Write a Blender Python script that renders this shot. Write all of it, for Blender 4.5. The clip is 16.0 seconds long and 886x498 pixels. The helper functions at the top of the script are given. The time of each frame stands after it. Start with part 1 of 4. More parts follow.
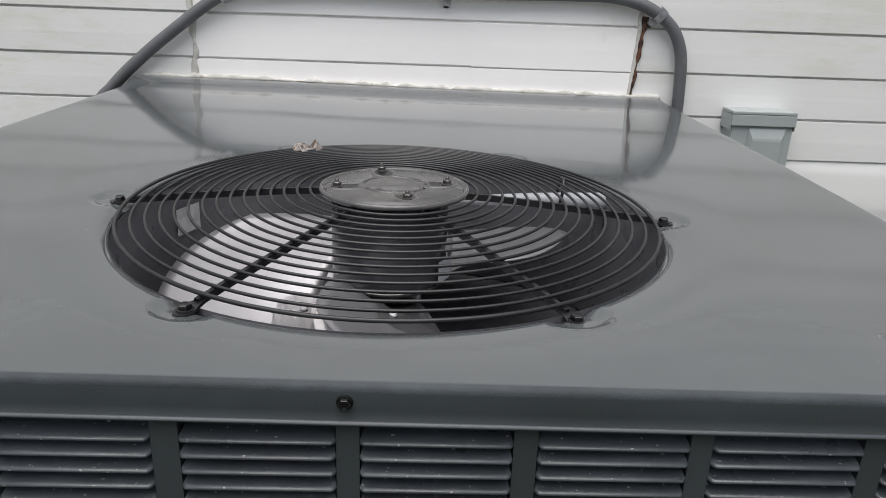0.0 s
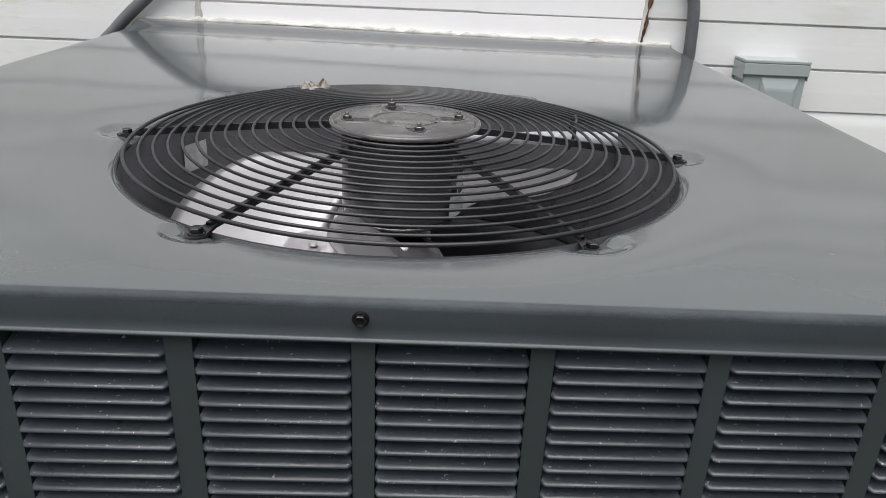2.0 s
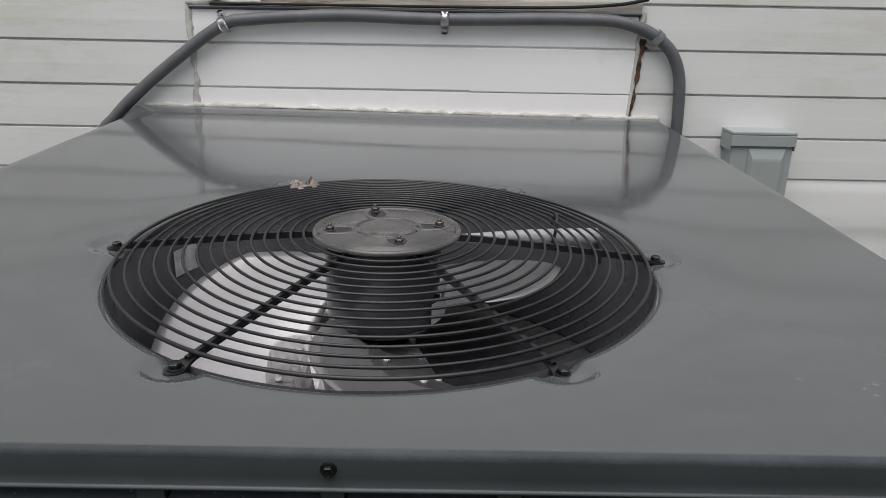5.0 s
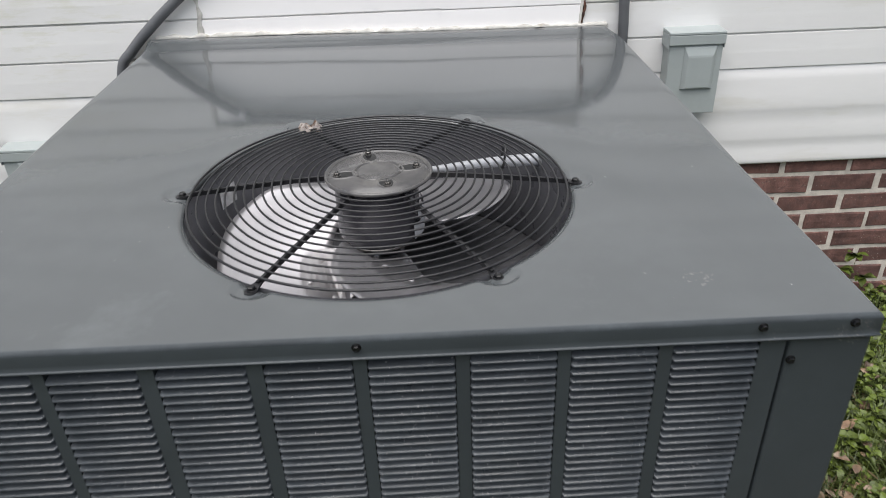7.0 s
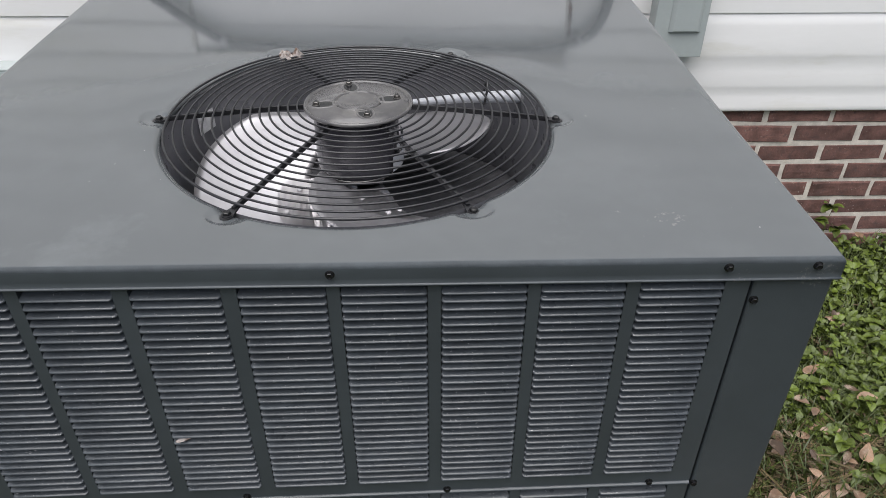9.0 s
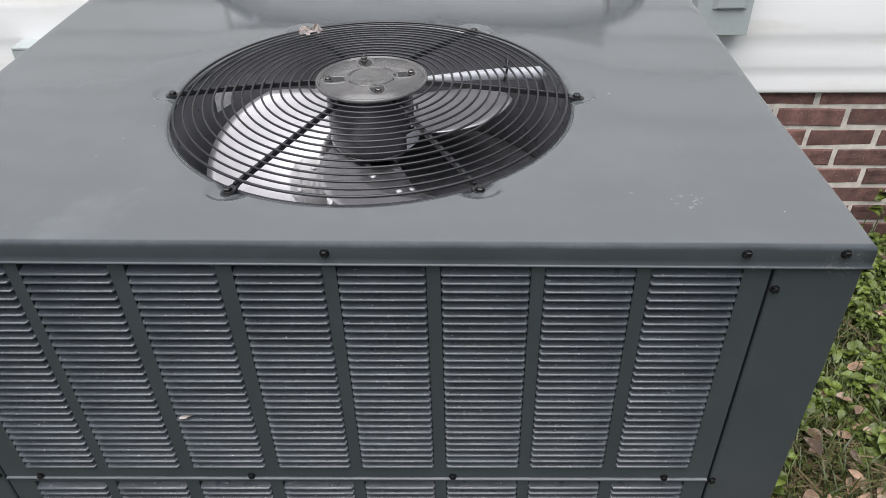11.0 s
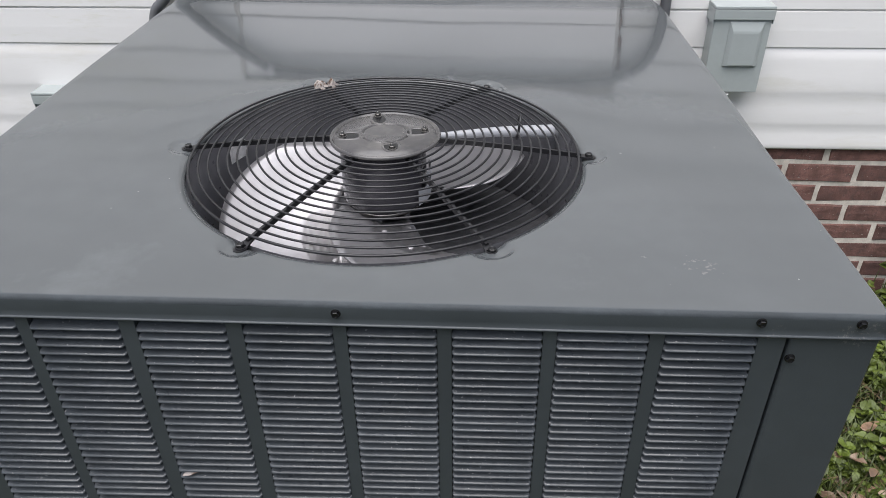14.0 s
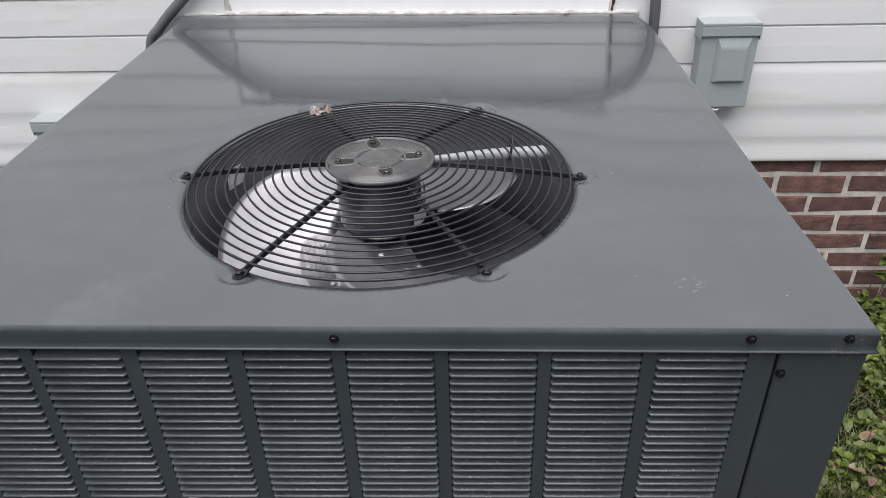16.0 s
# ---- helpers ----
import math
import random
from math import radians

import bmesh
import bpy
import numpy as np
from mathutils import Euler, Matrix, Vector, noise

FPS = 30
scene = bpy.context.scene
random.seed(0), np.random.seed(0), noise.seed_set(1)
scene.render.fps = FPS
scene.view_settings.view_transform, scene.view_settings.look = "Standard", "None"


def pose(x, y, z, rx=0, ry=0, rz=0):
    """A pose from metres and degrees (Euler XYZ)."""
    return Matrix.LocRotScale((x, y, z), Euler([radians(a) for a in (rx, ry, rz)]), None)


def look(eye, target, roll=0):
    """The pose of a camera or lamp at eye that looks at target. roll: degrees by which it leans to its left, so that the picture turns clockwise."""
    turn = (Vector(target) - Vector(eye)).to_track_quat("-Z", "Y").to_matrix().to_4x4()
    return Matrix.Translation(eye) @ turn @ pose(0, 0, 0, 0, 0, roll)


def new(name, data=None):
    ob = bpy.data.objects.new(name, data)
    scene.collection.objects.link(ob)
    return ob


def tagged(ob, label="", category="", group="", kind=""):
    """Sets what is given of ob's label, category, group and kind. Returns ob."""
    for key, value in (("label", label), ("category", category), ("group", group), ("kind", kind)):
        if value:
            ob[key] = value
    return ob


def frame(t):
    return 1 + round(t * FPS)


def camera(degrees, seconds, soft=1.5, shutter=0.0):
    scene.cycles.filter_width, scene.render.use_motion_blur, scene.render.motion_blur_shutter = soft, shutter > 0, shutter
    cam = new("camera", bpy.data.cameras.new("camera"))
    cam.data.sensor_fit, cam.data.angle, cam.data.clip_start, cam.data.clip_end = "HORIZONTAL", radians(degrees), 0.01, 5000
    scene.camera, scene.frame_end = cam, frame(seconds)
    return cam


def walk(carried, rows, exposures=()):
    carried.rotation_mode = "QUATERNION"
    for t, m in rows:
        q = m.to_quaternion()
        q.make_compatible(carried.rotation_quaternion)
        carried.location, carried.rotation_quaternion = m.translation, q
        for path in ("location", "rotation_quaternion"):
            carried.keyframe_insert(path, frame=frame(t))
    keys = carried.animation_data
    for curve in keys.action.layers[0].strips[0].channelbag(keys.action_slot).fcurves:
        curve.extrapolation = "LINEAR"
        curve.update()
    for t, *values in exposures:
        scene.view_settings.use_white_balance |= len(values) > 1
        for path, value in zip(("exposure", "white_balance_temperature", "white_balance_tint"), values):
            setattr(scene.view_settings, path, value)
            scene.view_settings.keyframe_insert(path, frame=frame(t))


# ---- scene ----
cam = camera(62.5, 16.0, soft=0.55, shutter=0.3)
PATH = [
    (0, (0.053, -0.424, 1.202), (0.089, 1.457, 0.525), 2.1),
    (0.5, (0.052, -0.421, 1.196), (0.085, 1.456, 0.506), 2.2),
    (1, (0.049, -0.42, 1.18), (0.08, 1.447, 0.465), 2.3),
    (1.5, (0.047, -0.425, 1.168), (0.078, 1.43, 0.421), 2.3),
    (2, (0.044, -0.428, 1.171), (0.078, 1.416, 0.397), 2.5),
    (2.5, (0.056, -0.43, 1.211), (0.088, 1.413, 0.434), 2.0),
    (3, (0.062, -0.424, 1.267), (0.092, 1.457, 0.587), 1.1),
    (3.5, (0.065, -0.418, 1.248), (0.08, 1.468, 0.585), 0.7),
    (3.7, (0.07, -0.416, 1.247), (0.083, 1.475, 0.593), 0.7),
    (6, (0.073, -0.418, 1.24), (0.083, 1.46, 0.552), 1.3),
    (6.5, (0.082, -0.482, 1.308), (0.087, 1.297, 0.394), 1.0),
    (7, (0.098, -0.678, 1.463), (0.115, 1.048, 0.451), -2.3),
    (7.5, (0.044, -0.743, 1.47), (0.055, 0.972, 0.441), -0.6),
    (8, (0.044, -0.752, 1.457), (0.053, 0.933, 0.38), -0.0),
    (8.5, (0.091, -0.725, 1.436), (0.131, 0.941, 0.331), 0.1),
    (8.7, (0.1, -0.704, 1.458), (0.162, 0.946, 0.328), 0.4),
    (11, (0.169, -0.666, 1.432), (0.086, 0.947, 0.252), -1.4),
    (11.5, (0.176, -0.669, 1.436), (0.088, 0.945, 0.258), -1.6),
    (12, (0.164, -0.677, 1.454), (0.08, 0.955, 0.302), -1.4),
    (12.5, (0.162, -0.664, 1.462), (0.073, 0.988, 0.338), -1.2),
    (13, (0.159, -0.663, 1.462), (0.056, 1.003, 0.361), -0.9),
    (13.5, (0.157, -0.665, 1.46), (0.052, 1.008, 0.369), -0.7),
    (14, (0.162, -0.651, 1.451), (0.06, 1.025, 0.363), -0.7),
    (14.5, (0.162, -0.651, 1.457), (0.06, 1.026, 0.372), -1.0),
    (15, (0.168, -0.658, 1.465), (0.071, 1.025, 0.389), -1.3),
    (15.5, (0.166, -0.658, 1.467), (0.07, 1.032, 0.402), -1.6),
    (16, (0.167, -0.66, 1.47), (0.069, 1.037, 0.416), -1.8),
]
walk(cam, [(t, look(eye, target, roll)) for t, eye, target, roll in PATH],
     exposures=[(0, 0.05, 6500, 10), (1.0, 0.02, 6500, 10), (1.5, 0.1, 6500, 10), (2.2, 0.28, 6500, 10), (3.0, -0.15, 6560, 10), (3.5, -0.25, 6560, 10), (6.0, -0.27, 6540, 10), (6.5, 0.0, 6480, 10), (7.0, 0.27, 6440, 10),
                (7.5, 0.12, 6400, 11), (8.0, 0.31, 6380, 11), (8.5, 0.34, 6380, 11), (11.0, 0.56, 6360, 11), (12.0, 0.6, 6360, 11), (12.5, 0.38, 6340, 12), (13.5, 0.36, 6340, 12), (15.0, 0.36, 6340, 12), (16.0, 0.22, 6360, 12)])


# ---- daylight: a bright overcast sky, a wide weak sun ----
SUN_UP, SUN_TURN = 73.0, 195.0
world = bpy.data.worlds.new("sky")
scene.world = world
world.use_nodes = True
wn, wl = world.node_tree.nodes, world.node_tree.links
sky = wn.new("ShaderNodeTexSky")
sky.sky_type, sky.sun_disc = "NISHITA", False
sky.sun_elevation, sky.sun_rotation = radians(SUN_UP), radians(SUN_TURN)
sky.air_density, sky.dust_density = 1.0, 4.0
cloud = wn.new("ShaderNodeHueSaturation")
cloud.inputs["Saturation"].default_value = 0.6
wl.new(sky.outputs[0], cloud.inputs["Color"])
wl.new(cloud.outputs[0], wn["Background"].inputs["Color"])
wn["Background"].inputs["Strength"].default_value = 0.13
sun = new("sun", bpy.data.lights.new("sun", "SUN"))
sun.data.energy, sun.data.angle, sun.data.color = 3.4, radians(70), (1.0, 0.985, 0.965)
a, e = radians(SUN_TURN), radians(SUN_UP)
sun.matrix_world = look((4 * math.sin(a), 4 * math.cos(a), 6), (4 * math.sin(a) - math.sin(a) * math.cos(e), 4 * math.cos(a) - math.cos(a) * math.cos(e), 6 - math.sin(e)))


# ---- materials ----
def material(name, base, rough=0.5, metal=0.0, vary=0.15, scale=6.0, grain=0.0, grain_scale=300.0, stain=None, stain_at=(0.55, 0.7),
             stain_scale=3.0, stretch=(1, 1, 1), rough_vary=0.0, piece=0.0, island=0.0, spec=0.5, fleck=None, fleck_scale=200.0, fleck_at=0.78, scuffs=()):
    """A painted, stony or metal surface: base colour broken up at two scales, stains of their own shape, fine relief."""
    m = bpy.data.materials.new(name)
    m.use_nodes = True
    n, l = m.node_tree.nodes, m.node_tree.links
    b = n["Principled BSDF"]
    b.inputs["Roughness"].default_value, b.inputs["Metallic"].default_value = rough, metal
    b.inputs["Specular IOR Level"].default_value = spec
    place = n.new("ShaderNodeTexCoord")
    grow = n.new("ShaderNodeMapping")
    grow.inputs["Scale"].default_value = stretch
    l.new(place.outputs["Object"], grow.inputs["Vector"])
    if piece:
        which = n.new("ShaderNodeObjectInfo")
        away = n.new("ShaderNodeMath")
        away.operation = "MULTIPLY"
        away.inputs[1].default_value = 40.0
        l.new(which.outputs["Random"], away.inputs[0])
        l.new(away.outputs[0], grow.inputs["Location"])

    def noise_at(s, detail=4.0, rough_=0.55):
        t = n.new("ShaderNodeTexNoise")
        t.inputs["Scale"].default_value, t.inputs["Detail"].default_value, t.inputs["Roughness"].default_value = s, detail, rough_
        l.new(grow.outputs[0], t.inputs["Vector"])
        return t.outputs["Fac"]

    def ramp(src, lo, hi, a_, b_):
        r = n.new("ShaderNodeMapRange")
        r.inputs[1].default_value, r.inputs[2].default_value, r.inputs[3].default_value, r.inputs[4].default_value = lo, hi, a_, b_
        l.new(src, r.inputs[0])
        return r.outputs[0]

    def mixed(f, c1, c2, how="MIX"):
        x = n.new("ShaderNodeMix")
        x.data_type, x.blend_type = "RGBA", how
        if isinstance(f, float):
            x.inputs[0].default_value = f
        else:
            l.new(f, x.inputs[0])
        for s, c in ((6, c1), (7, c2)):
            if isinstance(c, tuple):
                x.inputs[s].default_value = (*c, 1)
            else:
                l.new(c, x.inputs[s])
        return x.outputs[2]

    dark, light = tuple(c * (1 - vary) for c in base), tuple(min(1, c * (1 + vary)) for c in base)
    col = mixed(ramp(noise_at(scale), 0.3, 0.7, 0, 1), dark, light)
    if vary:
        col = mixed(ramp(noise_at(scale * 9, 3), 0.35, 0.65, 0, 1), col, mixed(0.35, col, dark), "MIX")
    if piece or island:
        info = n.new("ShaderNodeObjectInfo" if piece else "ShaderNodeNewGeometry")
        f = ramp(info.outputs["Random" if piece else "Random Per Island"], 0, 1, 1 - max(piece, island), 1 + max(piece, island))
        h = n.new("ShaderNodeHueSaturation")
        l.new(f, h.inputs["Value"])
        l.new(col, h.inputs["Color"])
        col = h.outputs[0]
    if stain:
        col = mixed(ramp(noise_at(stain_scale, 8, 0.65), stain_at[0], stain_at[1], 0, 1), col, stain)
    if fleck:
        col = mixed(ramp(noise_at(fleck_scale, 1), fleck_at, fleck_at + 0.02, 0, 1), col, fleck)
    for centre, size, s_, cut, tint in scuffs:
        off = n.new("ShaderNodeVectorMath")
        off.operation = "DISTANCE"
        l.new(place.outputs["Object"], off.inputs[0])
        off.inputs[1].default_value = centre
        patch = n.new("ShaderNodeMath")
        patch.operation = "ADD"
        l.new(noise_at(s_, 5, 0.7), patch.inputs[0])
        l.new(ramp(off.outputs["Value"], size * 0.2, size, 0.0, -0.3), patch.inputs[1])
        col = mixed(ramp(patch.outputs[0], cut, cut + (0.05 if s_ > 50 else 0.2), 0, 0.6), col, tint)
    l.new(col, b.inputs["Base Color"])
    if rough_vary:
        l.new(ramp(noise_at(scale * 2.3, 6), 0.3, 0.7, max(0, rough - rough_vary), rough + rough_vary), b.inputs["Roughness"])
    if grain:
        bump = n.new("ShaderNodeBump")
        bump.inputs["Strength"].default_value, bump.inputs["Distance"].default_value = grain, 0.002
        l.new(noise_at(grain_scale, 3), bump.inputs["Height"])
        l.new(bump.outputs[0], b.inputs["Normal"])
    return m


CORNER_DIRT = (((0.585, 0.0, 0.932), 0.075, 260, 0.55, (0.115, 0.113, 0.105)), ((0.49, 0.0, 0.928), 0.05, 260, 0.57, (0.115, 0.113, 0.105)))
# same paint as the panels, lightened for the light falling on the lid's top
M_LIT_TOP = material("scuffed_enamel_lit_top", (0.077, 0.0838, 0.0872), 0.08, vary=0.09, scale=3, grain=0.012, grain_scale=420, rough_vary=0.025, spec=1.0,
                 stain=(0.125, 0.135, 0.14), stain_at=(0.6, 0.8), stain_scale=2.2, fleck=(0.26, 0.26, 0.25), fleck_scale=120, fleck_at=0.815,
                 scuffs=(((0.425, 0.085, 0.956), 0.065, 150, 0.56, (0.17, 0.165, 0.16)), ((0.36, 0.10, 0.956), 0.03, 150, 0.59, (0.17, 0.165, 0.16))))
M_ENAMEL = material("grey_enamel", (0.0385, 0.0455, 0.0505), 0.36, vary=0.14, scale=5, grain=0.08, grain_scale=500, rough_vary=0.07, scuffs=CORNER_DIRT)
# front bend: kept as dark as the skirt, dulled against a highlight
M_WORN = material("worn_dulled_enamel_edge", (0.040, 0.047, 0.052), 0.62, vary=0.3, scale=9, grain=0.2, grain_scale=340, spec=0.25)
M_SLAT = material("dusty_grey_enamel", (0.0435, 0.050, 0.0565), 0.34, vary=0.25, scale=16, grain=0.1, grain_scale=420, rough_vary=0.1, piece=0.12, stretch=(0.8, 1, 1),
                  fleck=(0.22, 0.22, 0.22), fleck_scale=320, fleck_at=0.725)
M_DUST = material("lint_and_dust", (0.046, 0.048, 0.056), 0.75, vary=0.6, scale=45, grain=0.5, grain_scale=260, piece=0.2, fleck=(0.3, 0.3, 0.3), fleck_scale=310, fleck_at=0.685)
M_BLACK = material("black_plastic_coating", (0.011, 0.011, 0.0125), 0.4, vary=0.3, scale=30, grain=0.05, spec=0.5)
M_BOLT = material("black_steel_screw", (0.006, 0.006, 0.007), 0.22, vary=0.2, scale=60, spec=0.4)
M_RIVET = material("aluminium_rivet", (0.46, 0.45, 0.465), 0.55, metal=0.3, vary=0.12, scale=25, grain=0.06)
M_NUT = material("dulled_steel_nut", (0.12, 0.115, 0.11), 0.25, metal=0.8, vary=0.4, scale=200)
M_VOID = material("dark_coil_and_fill", (0.05, 0.05, 0.055), 0.7, vary=0.4, scale=60, grain=0.4)
M_SHROUD = material("black_painted_shroud", (0.105, 0.105, 0.114), 0.32, vary=0.2, scale=9, grain=0.05, rough_vary=0.1)
M_HUBPLATE = material("dusty_dark_steel", (0.066, 0.064, 0.064), 0.2, vary=0.2, scale=26, grain=0.04, stain=(0.12, 0.115, 0.108), stain_at=(0.5, 0.8), stain_scale=22, rough_vary=0.06)
M_MOTOR = material("dark_motor_paint", (0.045, 0.043, 0.050), 0.2, vary=0.15, scale=20, grain=0.05)
M_BLADE = material("mill_aluminium_blade", (0.42, 0.41, 0.425), 0.40, metal=0.8, vary=0.05, scale=12, grain=0.05, stain=(0.27, 0.26, 0.27), stain_at=(0.55, 0.85), stain_scale=9)
M_STEEL = material("bright_zinc_steel", (0.6, 0.6, 0.62), 0.3, metal=0.9, vary=0.15, scale=30, grain=0.05)
M_FOIL = material("worn_foil_label", (0.55, 0.55, 0.55), 0.3, metal=0.2, vary=0.3, scale=70, grain=0.4, grain_scale=90)
M_SLEEVE = material("white_wire_sleeve", (0.36, 0.37, 0.39), 0.4, vary=0.06, scale=30)
M_SIDING = material("white_vinyl_siding", (0.725, 0.720, 0.707), 0.42, vary=0.03, scale=2.5, grain=0.1, grain_scale=140, stretch=(1, 1, 5),
                    stain=(0.60, 0.585, 0.52), stain_at=(0.54, 0.78), stain_scale=1.8,
                    scuffs=(((-0.95, 1.34, 1.24), 0.7, 9, 0.44, (0.60, 0.595, 0.50)), ((0.95, 1.34, 1.20), 0.5, 10, 0.46, (0.63, 0.62, 0.54))))
M_PATCH = material("newer_white_vinyl", (0.89, 0.872, 0.855), 0.4, vary=0.02, scale=3, grain=0.08, grain_scale=140, stain=(0.66, 0.64, 0.6), stain_at=(0.62, 0.85), stain_scale=4)
M_CAULK = material("dirty_caulk", (0.55, 0.535, 0.495), 0.7, vary=0.25, scale=40, grain=0.3, grain_scale=80, stain=(0.33, 0.28, 0.21), stain_at=(0.58, 0.7), stain_scale=35)
M_RUST = material("rust_streak", (0.115, 0.05, 0.03), 0.8, vary=0.5, scale=70, grain=0.3, stain=(0.03, 0.016, 0.012), stain_at=(0.5, 0.6), stain_scale=60)
M_BROWN = material("weathered_brown_flashing", (0.46, 0.41, 0.37), 0.7, vary=0.35, scale=9, stretch=(0.6, 4, 7), grain=0.3, grain_scale=60, stain=(0.085, 0.058, 0.045), stain_at=(0.53, 0.64), stain_scale=7)
M_CONDUIT = material("grey_flexible_conduit", (0.105, 0.108, 0.115), 0.48, vary=0.15, scale=16, grain=0.1, stain=(0.2, 0.2, 0.2), stain_at=(0.62, 0.8), stain_scale=18)
M_BOX = material("pale_grey_green_paint", (0.33, 0.362, 0.357), 0.4, vary=0.06, scale=8, grain=0.05)
M_MORTAR = material("sandy_mortar", (0.53, 0.485, 0.425), 0.9, vary=0.25, scale=30, grain=0.6, grain_scale=220)
M_BRICK = material("red_brown_brick", (0.158, 0.080, 0.066), 0.92, vary=0.5, scale=30, grain=1.0, grain_scale=110, piece=0.3,
                   stain=(0.072, 0.043, 0.039), stain_at=(0.48, 0.68), stain_scale=60, fleck=(0.25, 0.2, 0.17), fleck_scale=150, fleck_at=0.72)
M_BRICKS = material("red_brown_brickwork", (0.145, 0.075, 0.063), 0.85, vary=0.4, scale=34, grain=0.8, grain_scale=170, island=0.35)
M_SOIL = material("soil_under_grass", (0.045, 0.036, 0.022), 0.95, vary=0.5, scale=5, grain=0.8, grain_scale=50, stain=(0.04, 0.06, 0.015), stain_at=(0.4, 0.6), stain_scale=7)
M_GRASS = material("green_grass", (0.042, 0.058, 0.008), 0.55, vary=0.25, scale=9, island=0.4)
M_WEED = material("broad_green_weed", (0.064, 0.090, 0.008), 0.55, vary=0.25, scale=18, island=0.4)
M_STRAW = material("dry_straw", (0.12, 0.09, 0.045), 0.7, vary=0.25, scale=20, island=0.35)
M_DRYLEAF = material("dry_brown_leaf", (0.14, 0.086, 0.052), 0.65, vary=0.4, scale=40, island=0.7, stain=(0.30, 0.24, 0.18), stain_at=(0.5, 0.7), stain_scale=30)
M_PAPER = material("torn_paper_tag", (0.50, 0.45, 0.42), 0.8, vary=0.3, scale=60, grain=0.3, stain=(0.16, 0.1, 0.07), stain_at=(0.52, 0.6), stain_scale=70)
M_STRIP = material("dull_black_strip", (0.01, 0.01, 0.01), 0.8, vary=0.3, scale=40)


# ---- builders ----
def part(name, bm, mat, parent=None, label="", smooth=False, at=None):
    """Link a bmesh, or a mesh, as one object."""
    if isinstance(bm, bpy.types.Mesh):
        me = bm
    else:
        bmesh.ops.recalc_face_normals(bm, faces=bm.faces[:])
        me = bpy.data.meshes.new(name)
        bm.to_mesh(me)
        bm.free()
        if mat:
            me.materials.append(mat)
        if smooth:
            me.polygons.foreach_set("use_smooth", [True] * len(me.polygons))
    ob = new(name, me)
    if parent:
        ob.parent = parent
    if at is not None:
        ob.matrix_basis = at
    if label:
        ob["label"] = label
    return ob


def empty(name, x=0, y=0, z=0):
    ob = new(name)
    ob.location = (x, y, z)
    ob.empty_display_size = 0.05
    return ob


def box(x0, x1, y0, y1, z0, z1, bevel=0.0, bm=None, segments=2):
    own = bm is None
    bm = bmesh.new() if own else bm
    made = bmesh.ops.create_cube(bm, size=1.0)["verts"]
    for v in made:
        v.co = Vector(((x0 + x1) / 2 + v.co.x * (x1 - x0), (y0 + y1) / 2 + v.co.y * (y1 - y0), (z0 + z1) / 2 + v.co.z * (z1 - z0)))
    if bevel:
        es = list({ed for v in made for ed in v.link_edges})
        bmesh.ops.bevel(bm, geom=es, offset=bevel, segments=segments, profile=0.5, affect="EDGES", clamp_overlap=True)
    return bm


def surface(rows, closed=False, bm=None):
    """Quads between rows of points, all rows of one length."""
    bm = bmesh.new() if bm is None else bm
    vs = [[bm.verts.new(p) for p in r] for r in rows]
    k = len(vs[0])
    for r0, r1 in zip(vs, vs[1:]):
        for i in range(k if closed else k - 1):
            bm.faces.new((r0[i], r0[(i + 1) % k], r1[(i + 1) % k], r1[i]))
    return bm


def lathe(profile, n=48, cx=0, cy=0, bm=None, cap=False):
    """Turn (radius, z) pairs round an upright axis."""
    rows = [[(cx + r * math.cos(2 * math.pi * i / n), cy + r * math.sin(2 * math.pi * i / n), z) for i in range(n)] for r, z in profile]
    bm = surface(rows, True, bm)
    if cap:
        bm.verts.ensure_lookup_table()
        total = len(rows) * n
        base = len(bm.verts) - total
        bm.faces.new([bm.verts[base + i] for i in range(n)])
        bm.faces.new([bm.verts[base + total - n + i] for i in range(n)])
    return bm


def tube(points, radius, n=10, closed=False, bm=None, ribs=0.0):
    """A round bar along a line; ribs makes every second ring proud."""
    pts = [Vector(p) for p in points]
    rows, side = [], None
    count = len(pts)
    for i, p in enumerate(pts):
        if closed:
            d = pts[(i + 1) % count] - pts[i - 1]
        else:
            d = pts[min(i + 1, count - 1)] - pts[max(i - 1, 0)]
        d.normalize()
        if side is None:
            side = d.cross(Vector((0, 0, 1)) if abs(d.z) < 0.9 else Vector((1, 0, 0)))
        side = (side - d * side.dot(d)).normalized()
        up = d.cross(side)
        r = radius[i] if isinstance(radius, (list, tuple)) else radius
        r += ribs if i % 2 else 0
        rows.append([p + side * r * math.cos(2 * math.pi * k / n) + up * r * math.sin(2 * math.pi * k / n) for k in range(n)])
    if closed:
        rows.append(rows[0])
    bm = surface(rows, True, bm)
    if closed:
        bmesh.ops.remove_doubles(bm, verts=bm.verts[:], dist=1e-6)
    else:
        bm.verts.ensure_lookup_table()
        base = len(bm.verts) - count * n
        bm.faces.new([bm.verts[base + i] for i in range(n)])
        bm.faces.new([bm.verts[base + (count - 1) * n + i] for i in range(n)])
    return bm


def smooth_line(pts, steps=12):
    """A rounded line through the points."""
    p = [Vector(q) for q in pts]
    p = [2 * p[0] - p[1]] + p + [2 * p[-1] - p[-2]]
    out = []
    for i in range(1, len(p) - 2):
        for k in range(steps):
            t = k / steps
            out.append(0.5 * ((2 * p[i]) + (p[i + 1] - p[i - 1]) * t + (2 * p[i - 1] - 5 * p[i] + 4 * p[i + 1] - p[i + 2]) * t * t
                              + (3 * p[i] - p[i - 1] - 3 * p[i + 1] + p[i + 2]) * t ** 3))
    return out + [p[-2]]


